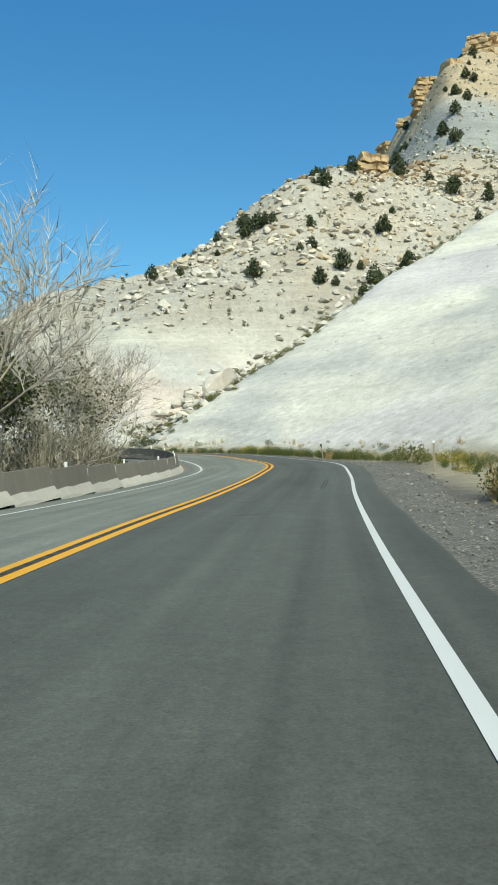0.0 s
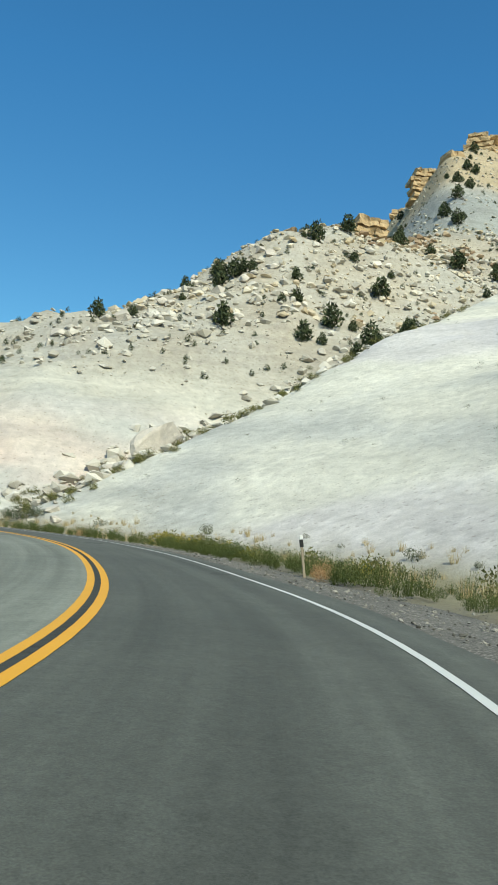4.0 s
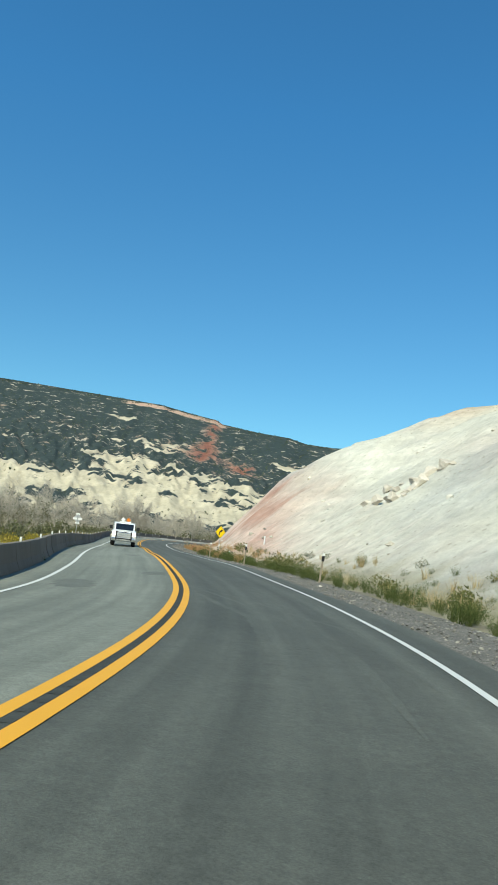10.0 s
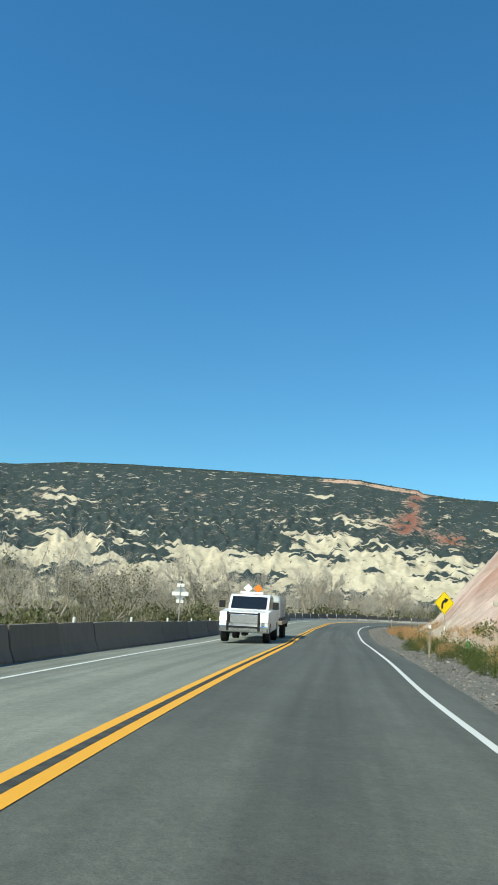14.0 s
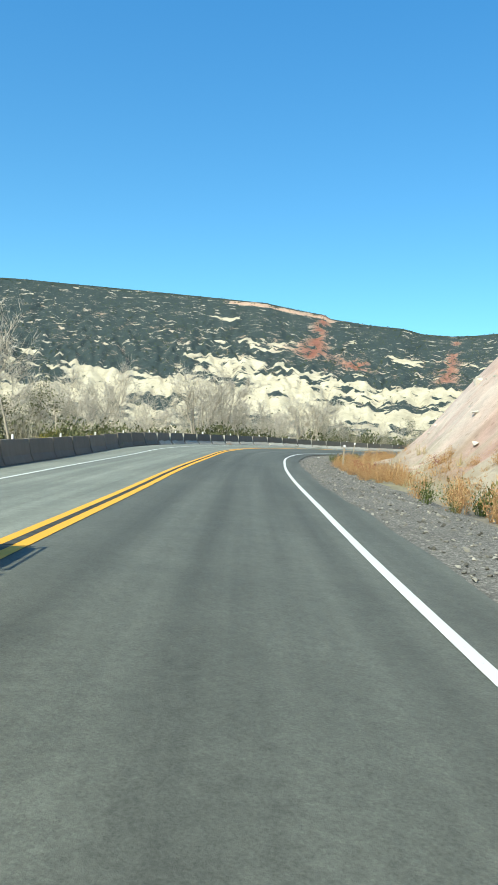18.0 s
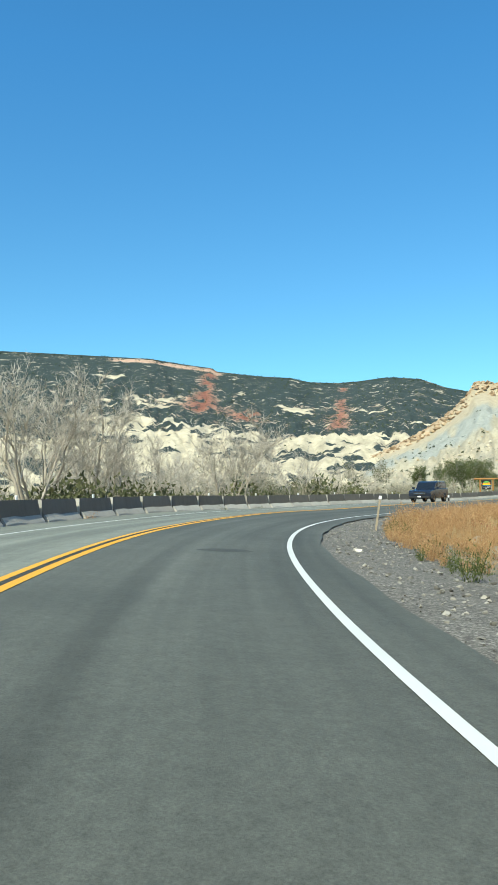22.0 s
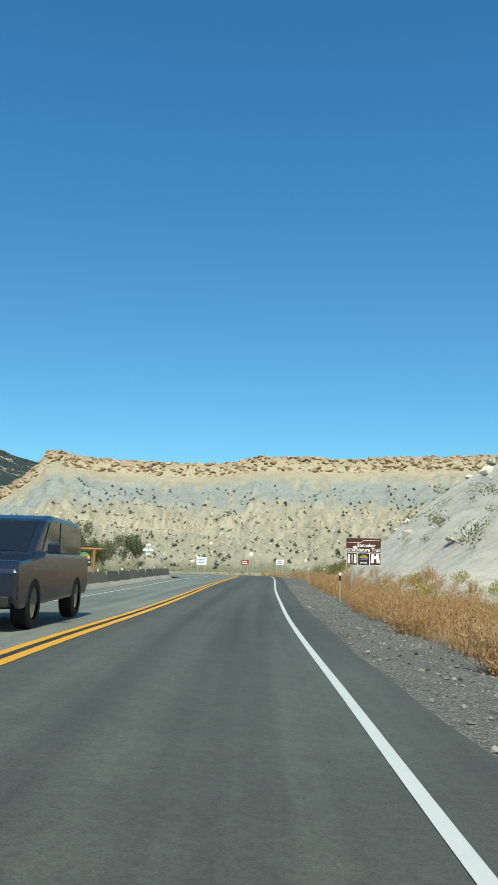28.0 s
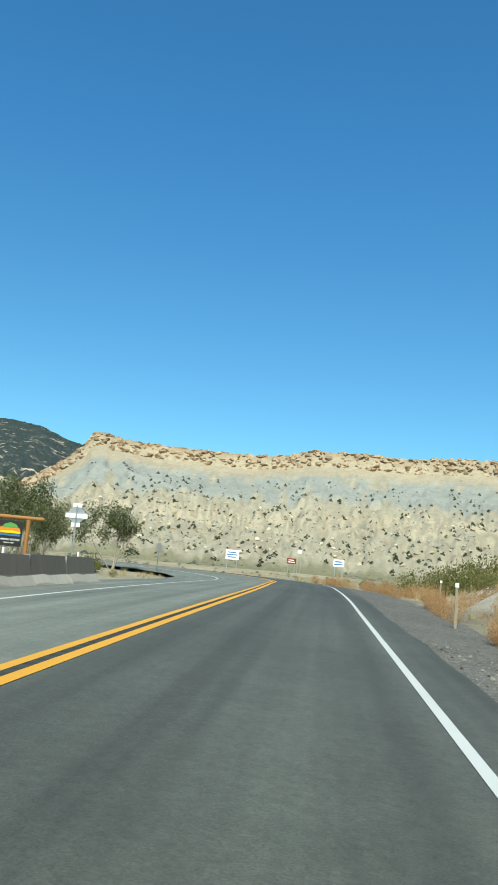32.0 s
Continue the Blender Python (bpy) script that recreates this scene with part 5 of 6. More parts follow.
def stems(n, radius, height, leaf, twigs=5):
    """A weed: thin stems with side sprigs all along them."""
    st = tuft(n, radius, height, leaf * 0.25, 1.0)
    tip, base = st[:, 2], (st[:, 0] + st[:, 1]) / 2
    k = np.repeat(np.arange(n), twigs)
    u = 0.25 + 0.75 * gen.random(len(k))
    p = base[k] + (tip - base)[k] * u[:, None]
    d = gen.normal(size=(len(k), 3))
    d[:, 2] = np.abs(d[:, 2]) + 0.4
    d /= np.linalg.norm(d, axis=1)[:, None]
    b = np.cross(d, gen.normal(size=(len(k), 3)))
    b /= np.linalg.norm(b, axis=1)[:, None]
    s = leaf * (0.6 + 0.8 * gen.random(len(k)))[:, None]
    return np.concatenate([st, np.stack([p - b * s * 0.3, p + b * s * 0.3, p + d * s * 2.2], 1)])


def scattered(templates, x, y, size, sink=0.05, flat=1.0):
    """Copies of triangle templates set down on the ground, each turned and sized by chance, joined into one array."""
    z = surface(np.asarray(x, float), np.asarray(y, float))
    out = []
    for i in range(len(x)):
        t = templates[i % len(templates)]
        a, s = gen.random() * 2 * np.pi, size[i]
        c, q = np.cos(a), np.sin(a)
        m = np.array([[c, -q, 0], [q, c, 0], [0, 0, flat]]) * s
        out.append(t @ m.T + np.array([x[i], y[i], z[i] - sink * s]))
    return np.concatenate(out)


def along(n, s0, s1, d0, d1, power=1.0):
    """Random places beside the road."""
    s = gen.uniform(s0, s1, n)
    d = d0 + (d1 - d0) * gen.random(n) ** power
    k = np.arange(LENGTH + 1)
    x = np.interp(s, k, LINE[:, 0]) + np.interp(s, k, RIGHT[:, 0]) * d
    y = np.interp(s, k, LINE[:, 1]) + np.interp(s, k, RIGHT[:, 1]) * d
    keep = np.abs(road_coords(x, y)[1]) > abs(d0) - 0.3
    return x[keep], y[keep]


def stone_templates(n, seed):
    """Angular stones: the hulls of a dozen scattered points."""
    r = np.random.default_rng(seed)
    out = []
    for _ in range(n):
        bm = bmesh.new()
        for _ in range(13):
            d = r.normal(size=3)
            d /= np.linalg.norm(d)
            bm.verts.new(d * r.uniform(0.75, 1.1) * np.array([1.2, 0.9, 0.75]))
        bmesh.ops.convex_hull(bm, input=list(bm.verts))
        bm.verts.index_update()
        used = [v for v in bm.verts if v.link_faces]
        number = {v: k for k, v in enumerate(used)}
        out.append((np.array([v.co[:] for v in used]), np.array([[number[v] for v in g.verts] for g in bm.faces])))
        bm.free()
    return out


STONES = stone_templates(14, 3)


def stones(name, x, y, size, material, label, category="stones", z=None, sink=0.25):
    """Many stones as one object with shared vertices inside each stone."""
    if z is None:
        z = surface(np.asarray(x, float), np.asarray(y, float))
    vs, fs, o = [], [], 0
    for i in range(len(x)):
        p, f = STONES[i % len(STONES)]
        a = gen.random() * 6.28
        c, q = np.cos(a), np.sin(a)
        m = np.array([[c, -q, 0], [q, c, 0], [0, 0, 1]])
        vs.append(p @ m.T * size[i] + np.array([x[i], y[i], z[i] + size[i] * (0.5 - sink)]))
        fs.append(f + o)
        o += len(p)
    v, f = np.concatenate(vs).astype(np.float32), np.concatenate(fs).astype(np.int32)
    me = bpy.data.meshes.new(name)
    me.vertices.add(len(v))
    me.vertices.foreach_set("co", v.ravel())
    me.loops.add(f.size)
    me.loops.foreach_set("vertex_index", f.ravel())
    me.polygons.add(len(f))
    me.polygons.foreach_set("loop_start", np.arange(0, f.size, 3, dtype=np.int32))
    me.polygons.foreach_set("use_smooth", [False] * len(f))
    me.update(calc_edges=True)
    me.materials.append(material)
    return tagged(new(name, me), label, category, kind="stuff")


# ---- bare trees ----
def limb_mesh(name, segs, material, sides=5):
    """Tapered limbs from a list of (start, end, radius, radius)."""
    vs, fs, o = [], [], 0
    for p, q, r0, r1 in segs:
        ax = (q - p).normalized()
        u = ax.orthogonal().normalized()
        w = ax.cross(u)
        for c, r in ((p, r0), (q, r1)):
            for k in range(sides):
                a = 2 * math.pi * k / sides
                vs.append(tuple(c + u * (math.cos(a) * r) + w * (math.sin(a) * r)))
        for k in range(sides):
            fs.append((o + k, o + (k + 1) % sides, o + sides + (k + 1) % sides, o + sides + k))
        o += 2 * sides
    me = bpy.data.meshes.new(name)
    me.from_pydata(vs, [], fs)
    me.polygons.foreach_set("use_smooth", [True] * len(me.polygons))
    me.materials.append(material)
    return me


def bare_tree_meshes(seed, height=7.0, stems_n=3, spread=0.55, twig_n=1500, leaves=0):
    r = random.Random(seed)
    thick, thin, tips = [], [], []

    def grow(p, d, length, rad, depth):
        steps = 3
        for k in range(steps):
            d2 = (d + Vector((r.gauss(0, 0.13), r.gauss(0, 0.13), r.gauss(0.05, 0.08)))).normalized()
            q = p + d2 * (length / steps)
            r2 = rad * 0.82
            if depth < 4:
                (thick if depth < 2 else thin).append((p, q, rad, r2))
            if depth >= 2:
                tips.append((p, q, d2, depth))
            if depth < 4 and (k > 0 or depth > 0):
                for _ in range(1 if depth < 3 else 2):
                    if r.random() < 0.85:
                        side = Vector((r.gauss(0, 1), r.gauss(0, 1), r.gauss(0.15, 0.5))).normalized()
                        nd = (d2 * 0.75 + side * 0.75).normalized()
                        grow(q, nd, length * r.uniform(0.5, 0.72), r2 * r.uniform(0.45, 0.62), depth + 1)
            p, d, rad = q, d2, r2
        if depth < 4:
            grow(p, (d + Vector((r.gauss(0, 0.3), r.gauss(0, 0.3), 0.1))).normalized(), length * 0.66, rad * 0.8, depth + 1)

    for k in range(stems_n):
        a = 2 * math.pi * (k + r.random() * 0.6) / stems_n
        d = Vector((math.cos(a) * spread, math.sin(a) * spread, 1)).normalized() if stems_n > 1 else Vector((0.1, 0.05, 1)).normalized()
        grow(Vector((math.cos(a) * 0.12, math.sin(a) * 0.12, -0.3)), d, height * r.uniform(0.36, 0.44), height * 0.015 * r.uniform(0.8, 1.2), 0)
    top = max(q.z for _, q, _, _ in thin)
    scale = height / top
    trunk = limb_mesh("trunk", [(p * scale, q * scale, a, b) for p, q, a, b in thick], BARK, 6)
    g = np.random.default_rng(seed)
    pick = g.integers(0, len(tips), twig_n)
    P = np.array([tips[i][0][:] for i in pick]) * scale
    Q = np.array([tips[i][1][:] for i in pick]) * scale
    D = np.array([tips[i][2][:] for i in pick])
    p = P + (Q - P) * g.random((twig_n, 1))
    d = D + g.normal(size=(twig_n, 3)) * 0.55
    d[:, 2] += 0.25
    d /= np.linalg.norm(d, axis=1)[:, None]
    b = np.cross(d, g.normal(size=(twig_n, 3)))
    b /= np.linalg.norm(b, axis=1)[:, None]
    ln = height * 0.085 * (0.4 + g.random((twig_n, 1)))
    w = 0.0085 * height / 7 * (0.8 + 0.7 * g.random((twig_n, 1)))
    twigs = np.stack([p - b * w, p + b * w, p + d * ln], 1)
    me = limb_mesh("branchwork", [(p * scale, q * scale, max(a, 0.016), max(b, 0.011)) for p, q, a, b in thin], BARK, 3)
    lv = None
    if leaves:
        pick = g.integers(0, len(tips), leaves)
        c = np.array([tips[i][1][:] for i in pick]) * scale + g.normal(size=(leaves, 3)) * height * 0.035
        a, b = g.normal(size=(leaves, 3)), g.normal(size=(leaves, 3))
        a /= np.linalg.norm(a, axis=1)[:, None]
        b = np.cross(a, b)
        b /= np.linalg.norm(b, axis=1)[:, None]
        s = 0.11 * height / 7 * (0.7 + 0.7 * g.random((leaves, 1)))
        lv = np.stack([c - b * s * 0.6, c + b * s * 0.6, c + a * s * 1.4], 1)
    return trunk, me, twigs, lv


def tri_mesh(name, tris, material):
    me = bpy.data.meshes.new(name)
    n = len(tris)
    me.vertices.add(n * 3)
    me.vertices.foreach_set("co", np.asarray(tris, np.float32).ravel())
    me.loops.add(n * 3)
    me.loops.foreach_set("vertex_index", np.arange(n * 3, dtype=np.int32))
    me.polygons.add(n)
    me.polygons.foreach_set("loop_start", np.arange(0, n * 3, 3, dtype=np.int32))
    me.update(calc_edges=True)
    me.materials.append(material)
    return me


KINDS = []
for seed, stems_n, spread, leaves, mat in ((11, 3, 0.5, 0, None), (12, 1, 0.4, 0, None), (13, 4, 0.7, 0, None), (14, 2, 0.35, 0, None), (15, 3, 0.6, 1500, LEAF_DULL), (16, 3, 0.6, 8000, LEAF_GREEN)):
    trunk, limbs, twigs, lv = bare_tree_meshes(seed, 7.0, stems_n, spread, 2600, leaves)
    KINDS.append((trunk, limbs, tri_mesh("crown", twigs, TWIG), tri_mesh("foliage", lv, mat) if leaves else None))


def tree(x, y, height, kind, turn, label, group="", category="tree"):
    trunk, limbs, twigs, lv = KINDS[kind]
    k = height / 7.0
    e = empty_at("tree", Matrix.Translation((x, y, ground_z(x, y))) @ Matrix.Rotation(turn, 4, "Z") @ Matrix.Diagonal((k, k, k, 1)))
    tagged(e, label, category, group)
    for name, me in (("trunk", trunk), ("branchwork", limbs), ("crown", twigs), ("foliage", lv)):
        if me:
            o = new(name, me)
            o.parent = e
    return e


pr = random.Random(21)
BARE = "bare grey cottonwood with pale twigs beyond the barrier"
for x, y, h, k in ((-10.8, 26.5, 11.0, 0), (-9.6, 33.0, 6.0, 4), (-9.0, 38.5, 5.2, 4), (-12.5, 36.0, 7.0, 0), (-14.6, 37, 12.5, 2), (-11.2, 32, 6.5, 5), (-10.2, 46, 8.5, 3), (-11.5, 50, 9.6, 2), (-16.5, 42, 10, 2), (-17, 50, 10, 0), (-15, 31, 9, 5), (-18, 57, 9, 0), (-13.5, 55, 9, 3)):
    tree(x, y, h, k, pr.random() * 6.28, "tall half-bare cottonwood with grey twigs and a few green leaves" if k >= 4 else BARE, "trees along the riverside")
n = 0
while n < 165:
    s = pr.uniform(140, 345)
    d = -(10.5 + 50 * pr.random() ** 1.1)
    if s > 300 and d > -24:
        continue
    p = at(s, d)
    if abs(float(road_coords(np.array([p.x]), np.array([p.y]))[1][0])) < 9.5:
        continue
    k = pr.choice((0, 1, 2, 3, 0, 2, 4, 4))
    h = pr.uniform(4.0, 6.4) if s < 205 else pr.uniform(4.2, 7.0)
    tree(p.x, p.y, h, k, pr.random() * 6.28, BARE if k < 4 else "grey cottonwood with thin dull green leaves", "trees along the riverside")
    n += 1
for x, y, h, k in ((-145.5, 166.5, 8.4, 1), (-141, 161, 7.6, 0), (-149, 172, 6.5, 2), (-133, 147, 6.8, 0), (-139, 152, 6.2, 2), (-128, 142, 5.4, 3)):
    tree(x, y, h, k, pr.random() * 6.28, "tall " + BARE, "trees along the riverside")
for x, y, h in ((-190, 279, 6.6), (-198, 286, 7.4), (-186, 288, 5.6), (-207, 294, 7.6), (-214, 312, 8), (-228.7, 336.8, 9), (-183, 273, 4.2), (-203, 277, 6)):
    tree(x, y, h, 5, pr.random() * 6.28, "leafy green cottonwood behind the welcome board", "trees along the riverside")

# ---- undergrowth, one object for each kind ----
sage_t = [leaf_cloud(280, [(0, 0, 0.42), (0.25, 0.1, 0.35), (-0.2, -0.2, 0.3)], [(0.5, 0.5, 0.42), (0.4, 0.4, 0.34), (0.4, 0.45, 0.3)], 0.068, 0.5, 0.3) for _ in range(4)]
weed_t = [stems(44, 0.55, 1.0, 0.04, 9) for _ in range(5)]
thick_t = [np.concatenate([stems(40, 0.9, 1.6, 0.055, 7), tuft(50, 0.9, 1.8, 0.008, 1.0)]) for _ in range(4)]
grass_t = [tuft(34, 0.35, 0.55, 0.010, 0.8) for _ in range(4)]
jun_t = [leaf_cloud(420, [(0, 0, 0.8), (0.3, 0.2, 0.6), (-0.3, 0.1, 0.5), (0.05, -0.3, 0.55), (0, 0, 1.2)], [(0.6, 0.6, 0.6), (0.5, 0.5, 0.5), (0.45, 0.5, 0.45), (0.5, 0.45, 0.45), (0.4, 0.4, 0.45)], 0.17, 0.3, 0.5) for _ in range(4)]


dome = [leaf_cloud(230, [(0, 0, 0.42), (0.22, 0.1, 0.3), (-0.2, -0.15, 0.3)], [(0.42, 0.42, 0.42), (0.34, 0.34, 0.3), (0.36, 0.34, 0.3)], 0.042, 1.2, 0.2) for _ in range(4)]
weed_t = [np.concatenate([a, b[::2]]) for a, b in zip(dome, weed_t)]


def sizes(n, lo, hi):
    return lo + (hi - lo) * gen.random(n) ** 1.4


def patch(name, tmpl, places, lo, hi, mat, label, category="weeds", flat=1.0):
    x = np.concatenate([p[0] for p in places])
    y = np.concatenate([p[1] for p in places])
    low = land(x, y)[5] < 1.2
    x, y = x[low], y[low]
    return stuff(name, scattered(tmpl, x, y, sizes(len(x), lo, hi), flat=flat), mat, label, category)


patch("thicket", thick_t, [along(800, 130, 350, -9.5, -70, 0.8), along(160, 58, 105, -8.0, -16), along(60, 20, 110, -8.5, -24), along(90, 345, 450, -16, -60)], 0.8, 2.0, THICKET, "tangled grey leafless brush on the river flat", "brush")
patch("rust_weeds", weed_t, [along(400, 262, 345, 6.4, 12, 0.9), along(360, 262, 350, 6.0, 8.5), along(60, 205, 232, 6.6, 11), along(160, 340, 400, 6.4, 11), along(20, 180, 215, 6.8, 11), along(14, 52, 62, 5.9, 8.0)], 0.5, 1.05, RUST_WEED, "dense rust-orange weeds beside the gravel shoulder")
patch("low_rust_weeds", weed_t, [along(420, 222, 264, 6.0, 11)], 0.3, 0.62, RUST_WEED, "low rust-coloured weeds on the inside of the bend")
patch("crimson_weeds", weed_t, [along(20, 226, 238, 6.8, 10), along(8, 258, 275, 8, 11)], 0.4, 0.7, CRIMSON_WEED, "dark crimson weeds among the rust-coloured ones")
patch("green_weeds", weed_t, [along(190, 96, 218, 6.3, 8.6), along(150, 112, 215, 6.5, 12), along(60, 55, 90, -7.4, -10), along(90, 60, 112, 6.8, 12), along(110, 84, 130, 5.9, 7.6), along(45, 150, 200, 5.4, 7.0), along(22, 238, 300, 5.8, 6.6), along(10, 350, 356, -6.2, -8.5), along(30, 130, 230, -7, -11)], 0.3, 0.75, GREEN_WEED, "low green weeds beside the road")
patch("olive_brush", sage_t, [along(16, 52, 60, 6.6, 9.0), along(30, 50, 120, 7.0, 11), along(40, 140, 215, 7, 13), along(150, 345, 420, 15, 45, 0.8), along(90, 352, 430, -9, -30), along(60, 140, 345, -8, -16), along(46, 60, 96, -8, -14), along(70, 268, 330, 17, 30), along(26, 330, 350, 12, 20)], 0.6, 1.6, OLIVE_BUSH, "olive green brush", "brush")
patch("willow_shrubs", sage_t, [along(110, 215, 310, -9.0, -26), along(40, 140, 215, -9, -30)], 1.8, 3.8, LEAF_DULL, "dull green willow shrubs behind the barrier", "shrubs")
patch("rabbitbrush", sage_t, [along(30, 84, 112, -7.4, -12), along(46, 130, 200, -6.8, -14), along(30, 290, 350, -7, -16), along(5, 54, 58, 7.6, 9.5), along(8, 58, 78, 7.6, 10), along(5, 109, 113, 8.5, 10), along(9, 92, 112, 7.2, 9), along(18, 318, 338, 8.5, 14), along(50, 200, 300, -7.5, -16)], 0.55, 1.15, YELLOW_BUSH, "yellow-flowering rabbitbrush", "brush")
patch("sagebrush", sage_t, [along(120, 40, 130, 11, 26), along(150, 130, 240, 11, 30), along(260, 230, 330, 15, 60), along(200, 340, 455, 12, 90), along(200, 150, 450, -18, -120)], 0.35, 1.0, SAGE, "grey-green sagebrush scattered over dry ground", "brush")
patch("dry_grass", grass_t, [along(520, 40, 130, 8.5, 20), along(520, 100, 230, 7.4, 14), along(1100, 225, 350, 7.5, 30), along(600, 345, 430, 7.5, 40), along(900, 130, 450, -7, -40), along(260, 20, 110, -6.6, -14)], 0.6, 1.4, DRY_GRASS, "pale dry grass tufts", "grass")
shrub_t = [leaf_cloud(1300, [(0, 0, 0.42), (0.3, 0.1, 0.35), (-0.25, -0.2, 0.3), (0.05, 0.32, 0.28)], [(0.5, 0.5, 0.45), (0.38, 0.38, 0.34), (0.4, 0.42, 0.32), (0.36, 0.34, 0.3)], 0.036, 0.9, 0.3) for _ in range(4)]


def shrub(name, s, d, size, mat, label, group):
    p = at(s, d)
    o = stuff(name, scattered([shrub_t[int(s) % 4]], [p.x], [p.y], [size]), mat, "", "")
    tagged(o, label, "shrub", group)


for s, d, size in ((59.5, 7.5, 1.6), (61, 8.8, 1.5), (90.4, 6.6, 0.95), (94.5, 6.6, 0.7), (98.5, 7.0, 1.0), (101, 7.0, 1.0), (104, 7.2, 0.9), (108.5, 7.4, 0.85), (121.4, 7.0, 0.85), (122.6, 7.9, 0.9), (124, 7.0, 0.95), (125.6, 7.2, 0.8),
                   (156.7, 6.5, 0.6), (159.2, 5.9, 0.55), (162.2, 5.7, 0.75), (163.2, 6.6, 0.6), (178.9, 5.8, 0.7), (185.3, 6.5, 1.15), (186.6, 6.9, 1.0), (186.4, 8.6, 0.95), (188.6, 8.4, 0.9), (192.9, 5.3, 0.75), (194.5, 6.8, 0.8), (170, 7.2, 0.7), (174, 8.5, 0.8), (181, 9.0, 0.8)):
    shrub("roadside_shrub", s, d, size, GREEN_WEED, "rounded green shrub at the edge of the gravel shoulder", "shrubs beside the road")
for s, d, size in ((92.0, 6.3, 0.7), (192.0, 6.6, 0.85), (117.5, 7.0, 0.6), (196.5, 6.0, 0.6)):
    shrub("dry_shrub", s, d, size, RUST_WEED, "dry red-brown shrub at the edge of the gravel shoulder", "shrubs beside the road")
for s, d, size in ((112, 9.5, 1.1), (60.8, 8.8, 0.7), (323.5, 8.9, 0.85), (327, 9.0, 0.6)):
    shrub("rabbitbrush_shrub", s, d, size, YELLOW_BUSH, "rabbitbrush shrub covered in yellow flowers", "shrubs beside the road")
for s, d, size in ((132.6, 12.2, 1.7), (131.4, 12.8, 1.4), (134.5, 12.6, 1.2)):
    shrub("juniper_shrub", s, d, size, JUNIPER, "dark green juniper shrub among white boulders", "shrubs beside the road")
for s, d, size in ((384, 11.6, 2.2), (386, 13.0, 3.0), (383, 14.6, 3.2), (388, 15.2, 3.6), (384, 17.2, 3.6), (387, 18.6, 3.9), (383, 20.0, 3.8), (391, 13.4, 3.0), (392, 17.0, 3.6), (380, 12.8, 2.2), (378, 16.4, 2.8), (390, 21.5, 4.0), (376, 19.0, 3.0), (372, 14.2, 1.6), (374, 11.8, 1.4)):
    shrub("thicket_shrub", s, d, size, OLIVE_BUSH, "tall olive-green shrub in the thicket past the bank", "thicket past the bank")
for s, d, k in ((74, -4.45, 1), (80.5, -4.4, 1), (84, -4.4, 1), (247, -5.6, 0), (262, -5.5, 1), (276, -5.3, 0), (281, -5.2, 0), (301, -4.9, 0), (152, -4.5, 0), (171, -4.6, 0), (237, -5.5, 0)):
    p = at(s, d)
    t = scattered(weed_t[:2], [p.x], [p.y], [0.62])
    o = stuff("roadside_weed", t, GREEN_WEED if k == 0 else RUST_WEED, "", "")
    tagged(o, "scraggly weed growing at the foot of the barrier", "weed", "weeds at the barrier")


# ---- the hill's shrubs, junipers, stones ----
def on_hill(n, x0, x1, y0, y1, test):
    xs, ys = gen.uniform(x0, x1, n), gen.uniform(y0, y1, n)
    z, hill, spur, s, d, h = land(xs, ys)
    k = test(h, spur, s, d, xs, ys) & (d > 9)
    return xs[k], ys[k]


upper = lambda h, sp, s, d, x, y: (sp < 0.5) & (x > -38) & (h > 15 + 8 * fbm(x * 0.03, y * 0.03, 5))
x, y = on_hill(15000, -70, 130, 110, 420, upper)
stones("hillside_stones", x, y, 0.12 + 0.75 * gen.random(len(x)) ** 4, PALE_STONE, "pale broken stones strewn over the upper slope")
x, y = on_hill(13000, -60, 130, 120, 420, lambda h, sp, s, d, x, y: (sp < 0.5) & (h > 34) & (h < 95) & (fbm(x * 0.02, y * 0.02, 91) > 0.47))
stones("boulder_field", x, y, 0.2 + 0.95 * gen.random(len(x)) ** 3, TAN_STONE, "tan boulders tumbled below the ledges")
x, y = on_hill(6500, -30, 90, 135, 300, lambda h, sp, s, d, x, y: (sp < 0.5) & (h > 24) & (np.abs(h - 38 - 0.45 * x - 16 * (fbm(x * 0.05, y * 0.05, 95) - 0.5)) < 13) & (fbm(x * 0.09, y * 0.09, 96) > 0.42))
stones("outcrop_stones", x, y, 0.25 + 1.1 * gen.random(len(x)) ** 3, PALE_STONE, "white angular blocks broken from the outcrop below the ridge")
x, y = on_hill(4200, 4, 110, 140, 330, lambda h, sp, s, d, x, y: (sp < 0.5) & (h > 36) & (h < 90) & (fbm(x * 0.04, y * 0.04, 97) > 0.5))
stones("golden_stones", x, y, 0.3 + 1.3 * gen.random(len(x)) ** 3, RIM_STONE, "golden-brown blocks fallen from the caprock")
x, y = on_hill(5200, -100, 130, 60, 420, lambda h, sp, s, d, x, y: (h > 3) & (gen.random(len(x)) < (0.05 + 0.16 * (sp > 0.5) + 0.6 * (sp < 0.5) * (h > 20)) * (0.25 + 0.75 * (x > -38))))
stuff("hill_scrub", scattered([t[::4] for t in sage_t], x, y, 0.25 + 0.45 * gen.random(len(x))), SAGE, "sparse grey scrub dotted over the pale slopes", "brush")
x, y = on_hill(1700, -70, 130, 110, 420, lambda h, sp, s, d, x, y: (sp < 0.5) & (h > 20))
stuff("hill_brush", scattered([t[::3] for t in jun_t], x, y, 0.35 + 0.5 * gen.random(len(x))), JUNIPER, "small dark brush on the upper slope", "brush")
x, y = on_hill(210, -20, 120, 150, 410, lambda h, sp, s, d, x, y: (sp < 0.5) & (h > 30))
